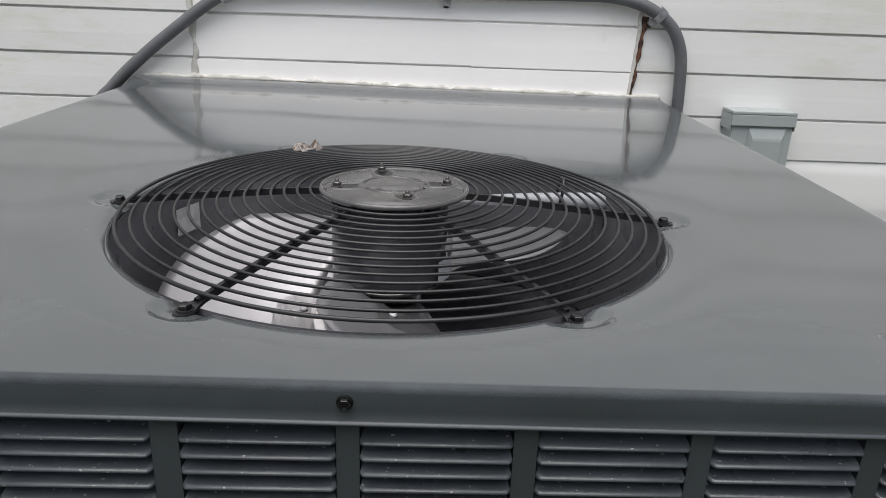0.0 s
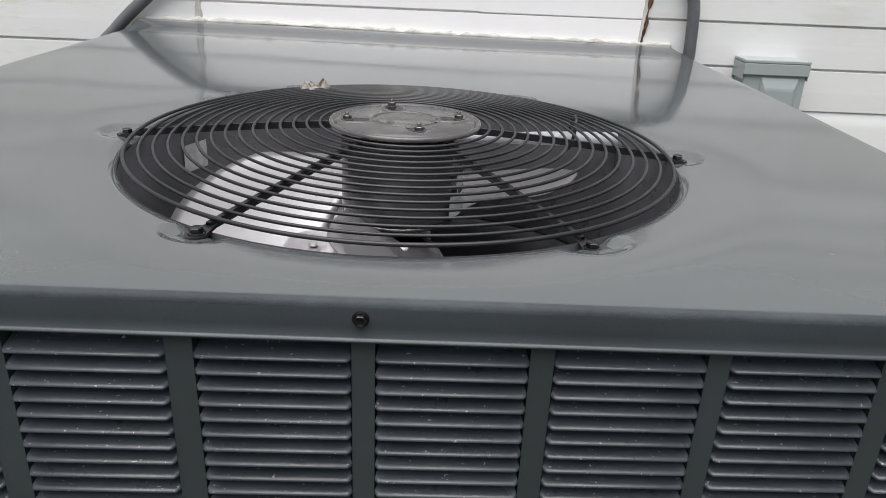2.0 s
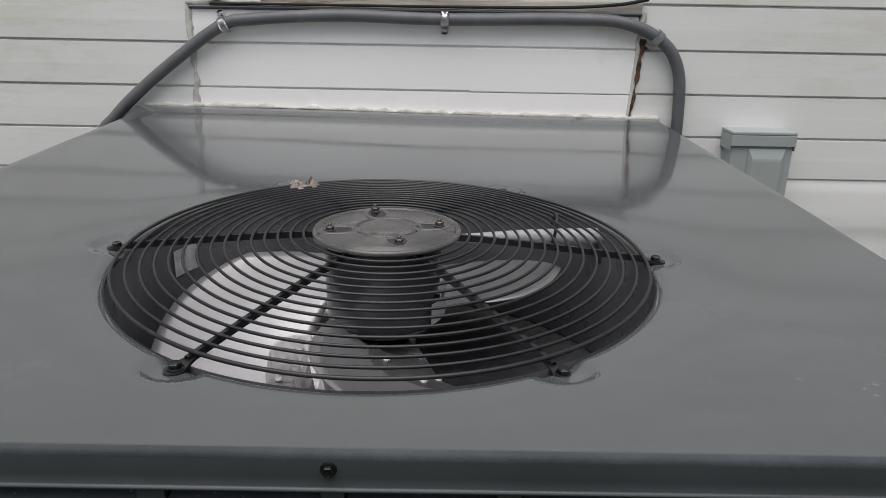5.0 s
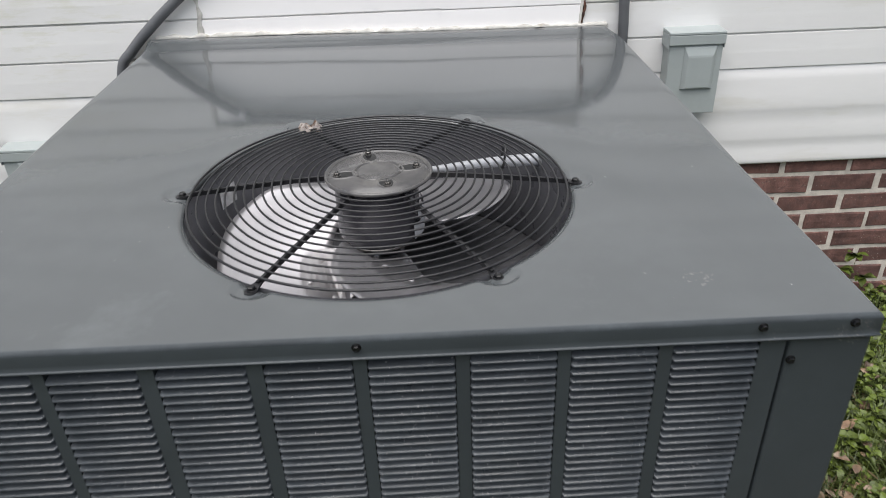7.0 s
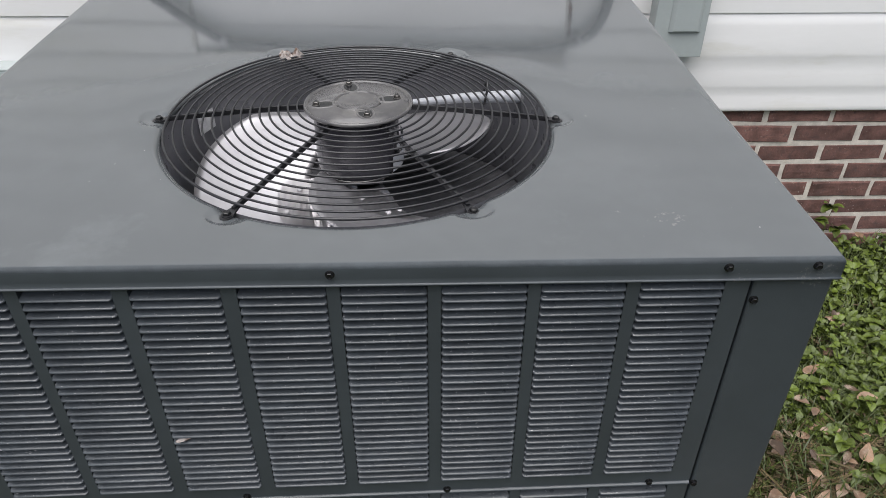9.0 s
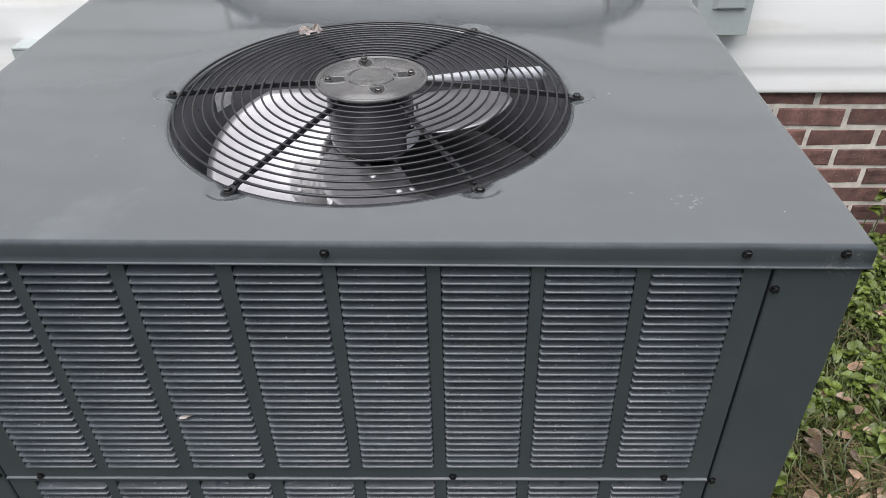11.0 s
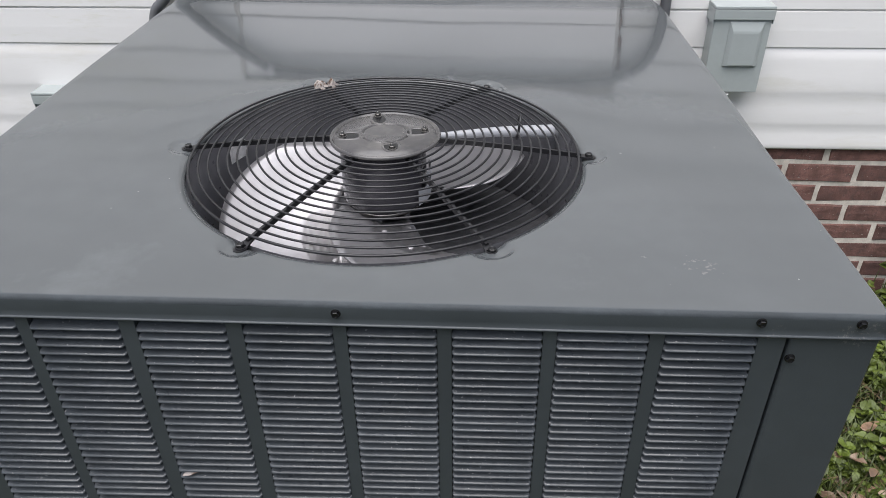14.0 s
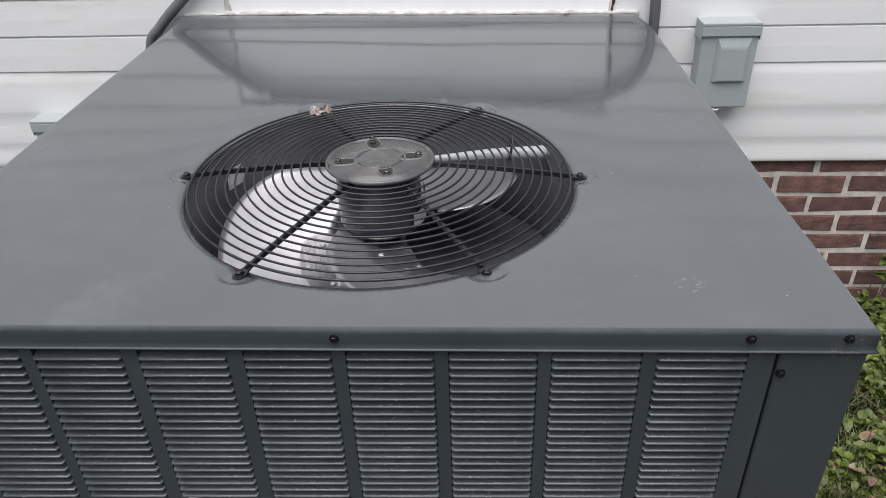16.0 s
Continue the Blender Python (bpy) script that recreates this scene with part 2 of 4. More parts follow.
def mesh_of(name, verts, faces, mat, smooth=False):
    me = bpy.data.meshes.new(name)
    me.from_pydata(verts, [], faces)
    me.materials.append(mat)
    if smooth:
        me.polygons.foreach_set("use_smooth", [True] * len(faces))
    return me


def screw_mesh(name, mat, r=0.0048, h=0.0045):
    """A hex washer-head screw, its axis along +z."""
    bm = lathe([(r * 1.32, 0), (r * 1.28, h * 0.2), (r * 1.0, h * 0.3)], 20)
    lathe([(r, h * 0.3), (r, h), (r * 0.86, h * 1.12), (r * 0.5, h * 1.0), (0.0002, h * 0.95)], 6, bm=bm)
    bmesh.ops.recalc_face_normals(bm, faces=bm.faces[:])
    me = bpy.data.meshes.new(name)
    bm.to_mesh(me)
    bm.free()
    me.materials.append(mat)
    return me


def step(x):
    x = min(1.0, max(0.0, x))
    return x * x * (3 - 2 * x)


# ---- setting ----
TOP = 0.9555
WALL_Y = 1.345
GROUND = 0.015
YARD_END = 400.0

gx = sorted(set([-YARD_END, -60, -12, YARD_END, 60, 12] + [round(-4 + 0.25 * i, 3) for i in range(33)]))
gy = sorted(set([-YARD_END, -60, -12, 2.0] + [round(-4 + 0.25 * i, 3) for i in range(23)]))
rows = [[(x, y, GROUND + (0.012 * noise.noise(Vector((x * 1.3, y * 1.3, 0))) if abs(x) < 5 and abs(y) < 5 else 0)) for x in gx] for y in gy]
rows += [[(x, y, GROUND) for x in gx] for y in (12, 60, YARD_END)]
ground = tagged(part("ground", surface(rows), M_SOIL, smooth=True), "patchy lawn soil with grass and fallen leaves", "ground", kind="structure")

# house wall: brick foot below, lapped vinyl siding above
X_L, X_R = -5.0, 6.0
WALL_TOP = 2.9
SID_BOTTOM = 0.530
wall = tagged(part("wall_north", box(X_L, X_R, WALL_Y + 0.0165, WALL_Y + 0.22, -0.2, WALL_TOP), M_MORTAR),
              "house wall with a sandy mortar backing behind brick and vinyl siding", "wall", kind="structure")
LAPS = [0.8265 + 0.1008 * i for i in range(21)]          # lower edges of the lapped courses
PATCH_L, PATCH_R, PATCH_TOP = -0.510, 0.524, 1.206


def siding_board(x0, x1, z0, z1, proud=0.0, rounded=False):
    """One course: leans out to its butt edge, which turns back to the wall."""
    y = WALL_Y - proud
    h = z1 - z0
    if rounded:
        prof = [(0.012, -0.002), (0.002, 0.0), (-0.004, 0.006), (-0.0055, 0.016), (-0.004, 0.032), (0.0, 0.055), (0.005, h * 0.86), (0.008, h + 0.004)]
    else:
        prof = [(0.010, 0.0006), (-0.0022, 0.0), (-0.0035, 0.0018), (-0.0034, h * 0.45), (-0.0031, h * 0.53), (-0.0024, h - 0.0055), (0.003, h - 0.0042), (0.008, h + 0.002)]
    k = max(2, int((x1 - x0) / 0.12))
    rows_ = []
    for dy, dz in prof:
        row = []
        for i in range(k + 1):
            x = x0 + (x1 - x0) * i / k
            wob = 0.0016 * noise.noise(Vector((x * 2.1, z0 * 9, dz * 8)))
            row.append((x, y + dy + wob, z0 + dz + 0.0009 * noise.noise(Vector((x * 1.1, z0 * 5, 3.0)))))
        rows_.append(row)
    return surface(rows_)


siding = tagged(empty("siding", 0, 0, 0), "weathered white lapped vinyl siding with grey streaks", "siding", kind="structure")
# the lowest band: one smooth sheet with two soft steps
band = []
for dy, z in ((0.02, 0.5295), (-0.004, 0.530), (-0.007, 0.534), (-0.0065, 0.545), (-0.003, 0.575), (-0.0015, 0.590), (-0.006, 0.604), (-0.0075, 0.615), (-0.0035, 0.655), (-0.0015, 0.684),
              (-0.006, 0.698), (-0.0075, 0.712), (-0.0035, 0.755), (-0.001, 0.790), (0.004, 0.830), (0.012, 0.834)):
    band.append([(X_L + (X_R - X_L) * k / 90, WALL_Y - 0.0025 + 0.55 * (dy + 0.0025) + 0.0012 * noise.noise(Vector((k * 0.3, z * 6, 2.0))), z) for k in range(91)])
part("board", surface(band), M_SIDING, siding, smooth=True)
for i, z0 in enumerate(LAPS):
    z1 = z0 + 0.1008
    if 0.9 < z0 < PATCH_TOP - 0.03:
        part("board", siding_board(X_L, PATCH_L, z0, z1), M_SIDING, siding)
        part("board", siding_board(PATCH_R, X_R, z0, z1), M_SIDING, siding)
        if z0 > 1.03:
            part("board", siding_board(PATCH_L + 0.004, PATCH_R - 0.004, z0 + 0.001, min(z1, PATCH_TOP), 0.001), M_PATCH, siding)
        else:
            part("board", siding_board(PATCH_L + 0.004, 0.142, z0 - 0.001, z1, 0.001), M_PATCH, siding)
            part("board", siding_board(0.137, PATCH_R - 0.004, z0 - 0.003, z1, 0.0025), M_PATCH, siding)
    else:
        part("board", siding_board(X_L, X_R, z0, z1), M_SIDING, siding)

# ---- the packaged cooling unit ----
CX, CY = 0.010, 0.398            # the fan's axis
HOLE, LUG = 0.3070, 0.3185
CAP_L, CAP_R, CAP_F, CAP_B = -0.620, 0.612, -0.005, 1.326
SKIRT = 0.0308
unit = tagged(empty("air_conditioner", 0, 0.6, GROUND), "grey enamelled outdoor cooling unit with a fan in its top", "air conditioner")
unit_base = unit.matrix_basis.inverted()


def upart(name, bm, mat, label="", smooth=False, parent=None, at=None):
    ob = part(name, bm, mat, parent or unit, label, smooth, at)
    if parent is None:
        ob.matrix_parent_inverse = unit_base
    return ob


LUGS = [radians(g) for g in (0.3, 60.3, 120.3, 180.2, 241.0, 301.6)]


def cap_height(x, y):
    """The lid: a slightly twisted, buckled sheet that sags round the fan, is turned up along the wall, and has a pressed pocket at each guard foot."""
    dx, dy = x - CX, y - CY
    r = math.hypot(dx, dy)
    back = step(y / 0.4)
    z = TOP + back * (0.009 * max(0, -x) - 0.005 * max(0, x)) / 0.62 + 0.0035 * step((y - 0.3) / 0.5)
    z -= 0.004 * (1 - dy / max(r, 0.01)) * min(1, max(0, (0.402 - r) / 0.09)) ** 1.5
    edge = min(x - CAP_L, CAP_R - x, y - CAP_F)
    z += 0.0012 * noise.noise(Vector((x * 2.6, y * 2.6, 1.7))) * step(edge / 0.12) * step((r - HOLE) / 0.06)
    z += 0.00035 * noise.noise(Vector((x * 7.5, y * 6.0, 5.2))) * step(edge / 0.08) * step((r - HOLE) / 0.05)
    z += 0.0155 * step((y - 1.235) / 0.08)
    z -= 0.004 * step((HOLE + 0.010 - r) / 0.010)
    for g in LUGS:
        u, v = dx * math.cos(g) + dy * math.sin(g), -dx * math.sin(g) + dy * math.cos(g)
        if u > 0:
            d = math.hypot(max(0, u - LUG - 0.003), v)
            z -= 0.0048 * step((0.0275 - d) / 0.009)
    return z


def lid():
    cor = [math.atan2(b - CY, a_ - CX) for a_ in (CAP_L, CAP_R) for b in (CAP_F, CAP_B)]
    ang = sorted(set([round(2 * math.pi * i / 300 - math.pi, 6) for i in range(300)] + [round(c, 6) for c in cor]))

    def rim(t, inset, down):
        l, r, f, b = CAP_L + inset, CAP_R - inset, CAP_F + inset, CAP_B - inset
        c, s = math.cos(t), math.sin(t)
        best = min([(q - CX) / c for q in (l, r) if (q - CX) * c > 1e-9] + [(q - CY) / s for q in (f, b) if (q - CY) * s > 1e-9])
        return CX + best * c, CY + best * s, down

    rows_ = []
    for k in range(3):
        rr = HOLE + 0.001 * (2 - k) ** 2 * 0.2
        rows_.append([(CX + rr * math.cos(t), CY + rr * math.sin(t), cap_height(CX + (HOLE + 0.001) * math.cos(t), CY + (HOLE + 0.001) * math.sin(t)) - (0.012, 0.005, 0.001)[k]) for t in ang])
    fine = [HOLE + 0.0035 * k for k in range(1, 15)]
    for rr in fine:
        rows_.append([(CX + rr * math.cos(t), CY + rr * math.sin(t), cap_height(CX + rr * math.cos(t), CY + rr * math.sin(t))) for t in ang])
    R = 0.0065
    for k in range(1, 27):
        f = k / 26
        row = []
        for t in ang:
            x1, y1, _ = rim(t, R, 0)
            x0, y0 = CX + fine[-1] * math.cos(t), CY + fine[-1] * math.sin(t)
            x, y = x0 + (x1 - x0) * f, y0 + (y1 - y0) * f
            row.append((x, y, cap_height(x, y)))
        rows_.append(row)
    inner = [p[2] for p in rows_[-1]]
    prof = [(R * (1 - math.sin(q)), R * (1 - math.cos(q))) for q in (0.3, 0.6, 0.9, 1.2, math.pi / 2)]
    prof += [(0.0, 0.02), (0.0, SKIRT - 0.0032), (-0.0008, SKIRT - 0.0022), (-0.0020, SKIRT - 0.0014), (-0.0022, SKIRT), (0.004, SKIRT + 0.0005)]
    for ins, down in prof:
        row = []
        for t, zi in zip(ang, inner):
            x, y, _ = rim(t, ins, 0)
            row.append((x, y, zi - down))
        rows_.append(row)
    # draw the turned-up strip in at its ends
    out = []
    for row in rows_:
        o = []
        for x, y, z in row:
            q = step((y - 1.245) / 0.07)
            o.append((x - (q * 0.028 if x > 0.4 else 0) - (0.022 * max(0, y) * step((-x - 0.2) / 0.4)), y, z))
        out.append(o)
    bm = surface(out, True)
    # one painted sheet: lit top, darker skirt and dull front bend by colour
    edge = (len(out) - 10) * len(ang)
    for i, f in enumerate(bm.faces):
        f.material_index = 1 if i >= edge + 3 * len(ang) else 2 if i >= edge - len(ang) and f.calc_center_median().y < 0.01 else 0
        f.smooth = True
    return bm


cap = upart("top_panel", lid(), M_LIT_TOP, "grey enamelled sheet lid with a round fan opening", smooth=True)
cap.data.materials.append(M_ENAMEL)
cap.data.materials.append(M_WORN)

# cabinet walls under the lid
PF = 0.000                      # face of the front panels
SEAM_L, SEAM_R = -0.538, 0.508
SIDE_L, SIDE_R = -0.628, 0.608
LOW = 0.06
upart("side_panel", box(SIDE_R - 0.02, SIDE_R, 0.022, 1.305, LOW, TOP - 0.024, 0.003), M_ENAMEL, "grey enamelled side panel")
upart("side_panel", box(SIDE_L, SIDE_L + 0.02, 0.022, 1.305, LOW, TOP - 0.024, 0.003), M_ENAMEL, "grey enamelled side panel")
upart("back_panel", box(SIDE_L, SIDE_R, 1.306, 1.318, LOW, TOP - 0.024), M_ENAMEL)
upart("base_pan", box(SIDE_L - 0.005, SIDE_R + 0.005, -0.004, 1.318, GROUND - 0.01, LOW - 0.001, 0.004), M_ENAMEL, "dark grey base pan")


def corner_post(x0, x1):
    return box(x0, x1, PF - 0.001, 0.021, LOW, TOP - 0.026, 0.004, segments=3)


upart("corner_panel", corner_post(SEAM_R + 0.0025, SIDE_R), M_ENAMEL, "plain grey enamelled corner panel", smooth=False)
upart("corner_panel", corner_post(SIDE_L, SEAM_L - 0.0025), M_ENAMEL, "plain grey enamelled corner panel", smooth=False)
upart("coil", box(SEAM_L + 0.01, SEAM_R - 0.01, 0.024, 0.05, LOW, TOP - 0.03), M_VOID, "dark finned coil behind the louvres")

# two louvred panels, one above the other
COLS = 8
STARTS = [-0.498, -0.3715, -0.242, -0.114, 0.009, 0.131, 0.2515, 0.3725]
WIDTHS = [0.1105, 0.110, 0.109, 0.107, 0.1055, 0.105, 0.1045, 0.1035]
ROWS_UP, ROWS_LOW, ROW = 29, 29, 0.01265


def slot_z(x, row):
    """Lower lip of a louvre row: the panels hang a little out of true."""
    return 0.9085 + 0.006 * x - row * (ROW - 0.00083 * x)


def grille(z_top, first, count, z_end):
    """Flat frame with a tall opening for each column of louvres."""
    bm = bmesh.new()
    xs = [SEAM_L + 0.0015]
    for s_, w_ in zip(STARTS, WIDTHS):
        xs += [s_, s_ + w_]
    xs.append(SEAM_R - 0.0015)
    zs = []
    for x in xs:
        zs.append([z_top(x), slot_z(x, first - 1) + 0.001, slot_z(x, first + count - 1) - 0.0015, z_end(x)])
    for i in range(len(xs) - 1):
        for k in range(3):
            if k == 1 and i % 2:
                continue
            c = [(xs[i], zs[i][k]), (xs[i + 1], zs[i + 1][k]), (xs[i + 1], zs[i + 1][k + 1]), (xs[i], zs[i][k + 1])]
            f_ = [bm.verts.new((x, PF, z)) for x, z in c]
            r_ = [bm.verts.new((x, PF + 0.018, z)) for x, z in c]
            bm.faces.new(f_)
            for q in range(4):
                bm.faces.new((f_[q], f_[(q + 1) % 4], r_[(q + 1) % 4], r_[q]))
    bmesh.ops.remove_doubles(bm, verts=bm.verts[:], dist=1e-5)
    return bm


def strip_z(x):
    return 0.5235 + 0.026 * x


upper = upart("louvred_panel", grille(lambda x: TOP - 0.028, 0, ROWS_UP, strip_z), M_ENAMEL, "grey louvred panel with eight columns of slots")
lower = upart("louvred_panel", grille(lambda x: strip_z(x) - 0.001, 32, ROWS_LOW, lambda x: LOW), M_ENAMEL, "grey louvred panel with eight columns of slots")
ledge = surface([[(x, PF + dy, strip_z(x) + dz) for x in (SEAM_L + 0.002, -0.2, 0.15, SEAM_R - 0.002)] for dy, dz in ((0.004, 0.004), (-0.001, 0.0035), (-0.0035, 0.0022), (-0.0042, 0.0008), (-0.003, -0.0004), (0.004, -0.0006))])
part("ledge", ledge, M_ENAMEL, upper, "turned-out lower edge", smooth=True)


def louvre(w, h=ROW):
    """A pressed hood: set back at its upper edge, swelling to a proud lower lip with drawn-in ends."""
    prof = [(0.0175, h * 1.02, 0.0040), (0.0155, h * 0.86, 0.0036), (0.0120, h * 0.60, 0.0030), (0.0082, h * 0.42, 0.0022), (0.0048, h * 0.29, 0.0015), (0.0018, h * 0.20, 0.0010), (-0.0014, h * 0.130, 0.0006),
            (-0.0038, h * 0.065, 0.0002), (-0.0049, -0.0003, 0.0), (-0.0044, -0.0012, 0.0), (-0.0010, -0.0009, 0.001), (0.0050, 0.0003, 0.002)]
    verts, faces = [], []
    xs = [0, 0.012, 0.03, 0.5, 0.97, 0.988, 1]
    pull = [1.0, 0.35, 0, 0, 0, 0.35, 1.0]
    for y, z, ins in prof:
        for u, p in zip(xs, pull):
            x = -w / 2 + ins + (w - 2 * ins) * u
            verts.append((x, y + p * (0.0015 - y) * 0.8 * (1 if y < 0.0015 else 0.0), z))
    k = len(xs)
    for r in range(len(prof) - 1):
        for i in range(k - 1):
            a_ = r * k + i
            faces.append((a_, a_ + 1, a_ + k + 1, a_ + k))
    return verts, faces


# screws of the lid and the panels
SCREW = screw_mesh("screw", M_BOLT, 0.0044, 0.0042)
FRONT = pose(0, 0, 0, 90, 0, 0)
for x, y, z in ((0.0, CAP_F, 0.9385), (0.472, CAP_F, 0.941), (0.579, CAP_F, 0.942), (-0.478, CAP_F, 0.9385), (-0.592, CAP_F, 0.940),
                (0.516, PF - 0.001, 0.888), (0.513, PF - 0.001, 0.534), (-0.548, PF - 0.001, 0.888), (-0.548, PF - 0.001, 0.514),
                (-0.482, PF, 0.5135), (-0.158, PF, 0.5232), (0.141, PF, 0.530), (0.445, PF, 0.537)):
    upart("screw", SCREW, None, at=pose(x, y, z + 0.0032) @ FRONT, label="black hex-head screw")

# ---- fan guard ----
HUB_Z = 0.9830
RIM_Z = 0.9570
HUB_R = 0.087


def guard_z(r):
    """Height of the guard's wires over the lid's slope: a shallow dome."""
    f = (r - HUB_R) / (LUG - HUB_R)
    return HUB_Z - 0.004 - (HUB_Z - 0.004 - RIM_Z) * max(0, f) ** 1.25


def tilt(dx, dy):
    return 0.02 * dy - 0.011 * dx


guard = upart("fan_guard", lathe([(0.001, HUB_Z), (0.031, HUB_Z), (0.0330, HUB_Z + 0.0008), (0.0342, HUB_Z + 0.0004), (0.0350, HUB_Z - 0.004), (0.0370, HUB_Z - 0.004), (0.0378, HUB_Z + 0.0004), (0.0390, HUB_Z + 0.0012), (0.0420, HUB_Z), (0.0785, HUB_Z - 0.0003),
                                  (0.0800, HUB_Z - 0.0035), (0.0822, HUB_Z - 0.0035), (0.0838, HUB_Z + 0.0004), (0.0855, HUB_Z + 0.0002), (HUB_R, HUB_Z - 0.0022), (HUB_R, HUB_Z - 0.005), (0.08, HUB_Z - 0.004), (0.001, HUB_Z - 0.003)],
                                 96, CX, CY), M_HUBPLATE, "black wire fan guard with a round dusty centre plate", smooth=True)
RINGS = 15
for i in range(RINGS):
    r = 0.0965 + (0.3010 - 0.0965) * i / (RINGS - 1)
    pts = [(CX + r * math.cos(2 * math.pi * k / 120), CY + r * math.sin(2 * math.pi * k / 120), guard_z(r) + tilt(r * math.cos(2 * math.pi * k / 120), r * math.sin(2 * math.pi * k / 120))) for k in range(120)]
    part("wire_ring", tube(pts, 0.0017 if i < RINGS - 1 else 0.0021, 8, True), M_BLACK, guard, smooth=True)
BOLT = screw_mesh("bolt", M_BOLT, 0.0056, 0.0050)
for g in LUGS:
    c, s = math.cos(g), math.sin(g)
    rows_ = []
    for k in range(15):
        r = 0.072 + (LUG - 0.012 - 0.072) * k / 14
        z = guard_z(r) - 0.002 + tilt(r * c, r * s)
        rows_.append([(CX + r * c - s * w, CY + r * s + c * w, z + dz) for w, dz in ((-0.0022, -0.0075), (-0.0022, 0), (0.0022, 0), (0.0022, -0.0075))])
    bm = surface(rows_, True)
    part("spoke", bm, M_BLACK, guard)
    foot = []
    for r, w, z in ((LUG - 0.020, 0.0034, RIM_Z - 0.003), (LUG - 0.010, 0.006, RIM_Z - 0.004), (LUG, 0.0085, RIM_Z - 0.0062), (LUG + 0.007, 0.0072, RIM_Z - 0.0062), (LUG + 0.011, 0.003, RIM_Z - 0.0062)):
        foot.append([(CX + r * c - s * q, CY + r * s + c * q, z + dz + tilt(r * c, r * s)) for q, dz in ((-w, -0.003), (-w, 0), (w, 0), (w, -0.003))])
    bm = surface(foot, True)
    bm.verts.ensure_lookup_table()
    bm.faces.new(bm.verts[-4:])
    part("foot", bm, M_BLACK, guard)
    part("bolt", BOLT, None, guard, at=pose(CX + LUG * c, CY + LUG * s, RIM_Z - 0.006 + tilt(LUG * c, LUG * s)))
NUT = screw_mesh("nut", M_NUT, 0.0050, 0.0048)
for x, y in ((-0.010, 0.466), (-0.055, 0.385), (0.027, 0.343), (0.071, 0.409)):
    g = math.atan2(y - CY, x - CX)
    bm = bmesh.new()
    ring = []
    for q in range(28):
        t = 2 * math.pi * q / 28
        u, v = 0.0200 * math.cos(t), 0.0120 * math.sin(t)
        ring.append((u, v))
    rows_ = [[(x - 0.011 * math.cos(g) + math.cos(g) * u * f - math.sin(g) * v * f, y - 0.011 * math.sin(g) + math.sin(g) * u * f + math.cos(g) * v * f, HUB_Z + dz) for u, v in ring]
             for f, dz in ((1.30, -0.0006), (1.18, 0.0008), (1.06, 0.0013), (0.96, 0.0008), (0.88, 0.0001))]
    # no hole here: a flat dark disc gives the recess its shade
    shade_disc = [rows_[-1], [(x - 0.011 * math.cos(g), y - 0.011 * math.sin(g), HUB_Z + 0.0003)] * 28]
    part("slot_rim", surface(rows_, True, bm), M_HUBPLATE, guard, smooth=True)
    part("slot", surface(shade_disc, True), M_BOLT, guard, "flat dark oval painted as the recess's shade", smooth=True)
    part("nut", NUT, None, guard, at=pose(x, y, HUB_Z + 0.0002))
    part("stud", lathe([(0.0024, HUB_Z - 0.02), (0.0024, HUB_Z + 0.0085), (0.0018, HUB_Z + 0.0092), (0.0002, HUB_Z + 0.0093)], 10, x, y), M_NUT, guard, smooth=True)

# ---- motor, fan and shroud below the guard ----
MX = CX - 0.005
motor = upart("fan_motor", lathe([(0.060, HUB_Z - 0.005), (0.0670, HUB_Z - 0.012), (0.0680, HUB_Z - 0.02), (0.0680, 0.886), (0.0672, 0.878), (0.0640, 0.871), (0.056, 0.865), (0.03, 0.861), (0.001, 0.860)], 64, MX, CY), M_MOTOR,
              "dark painted fan motor hanging from the guard", smooth=True)
part("end_ring", lathe([(0.0655, 0.8735), (0.0672, 0.8722), (0.0664, 0.8695), (0.0610, 0.8665)], 64, MX, CY), M_NUT, motor, "dulled steel end ring", smooth=True)


def label_strip(a0, a1, z0, z1, r):
    rows_ = [[(CX + r * math.cos(radians(a0 + (a1 - a0) * k / 8)), CY + r * math.sin(radians(a0 + (a1 - a0) * k / 8)), z) for k in range(9)] for z in (z0, (z0 + z1) / 2, z1)]
    return surface(rows_)


part("motor_label", label_strip(-40, 22, 0.880, 0.906, 0.0700), M_SLEEVE, motor, "white paper label")
part("motor_label", label_strip(-30, 22, 0.914, 0.928, 0.0700), M_SLEEVE, motor, "white paper label")
part("shaft", lathe([(0.008, 0.865), (0.008, 0.82), (0.001, 0.82)], 16, CX, CY), M_STEEL, motor, smooth=True)

fan = upart("fan", lathe([(0.001, 0.846), (0.030, 0.847), (0.034, 0.844), (0.034, 0.836), (0.02, 0.833), (0.001, 0.833)], 40, CX, CY), M_STEEL, "bright fan with three aluminium blades on a steel hub", smooth=True)


def rivet_mesh():
    bm = lathe([(0.0050, 0.0), (0.0046, 0.0016), (0.0030, 0.0026), (0.0003, 0.0029)], 12)
    bmesh.ops.recalc_face_normals(bm, faces=bm.faces[:])
    me = bpy.data.meshes.new("rivet")
    bm.to_mesh(me)
    bm.free()
    me.materials.append(M_RIVET)
    me.polygons.foreach_set("use_smooth", [True] * len(me.polygons))
    return me


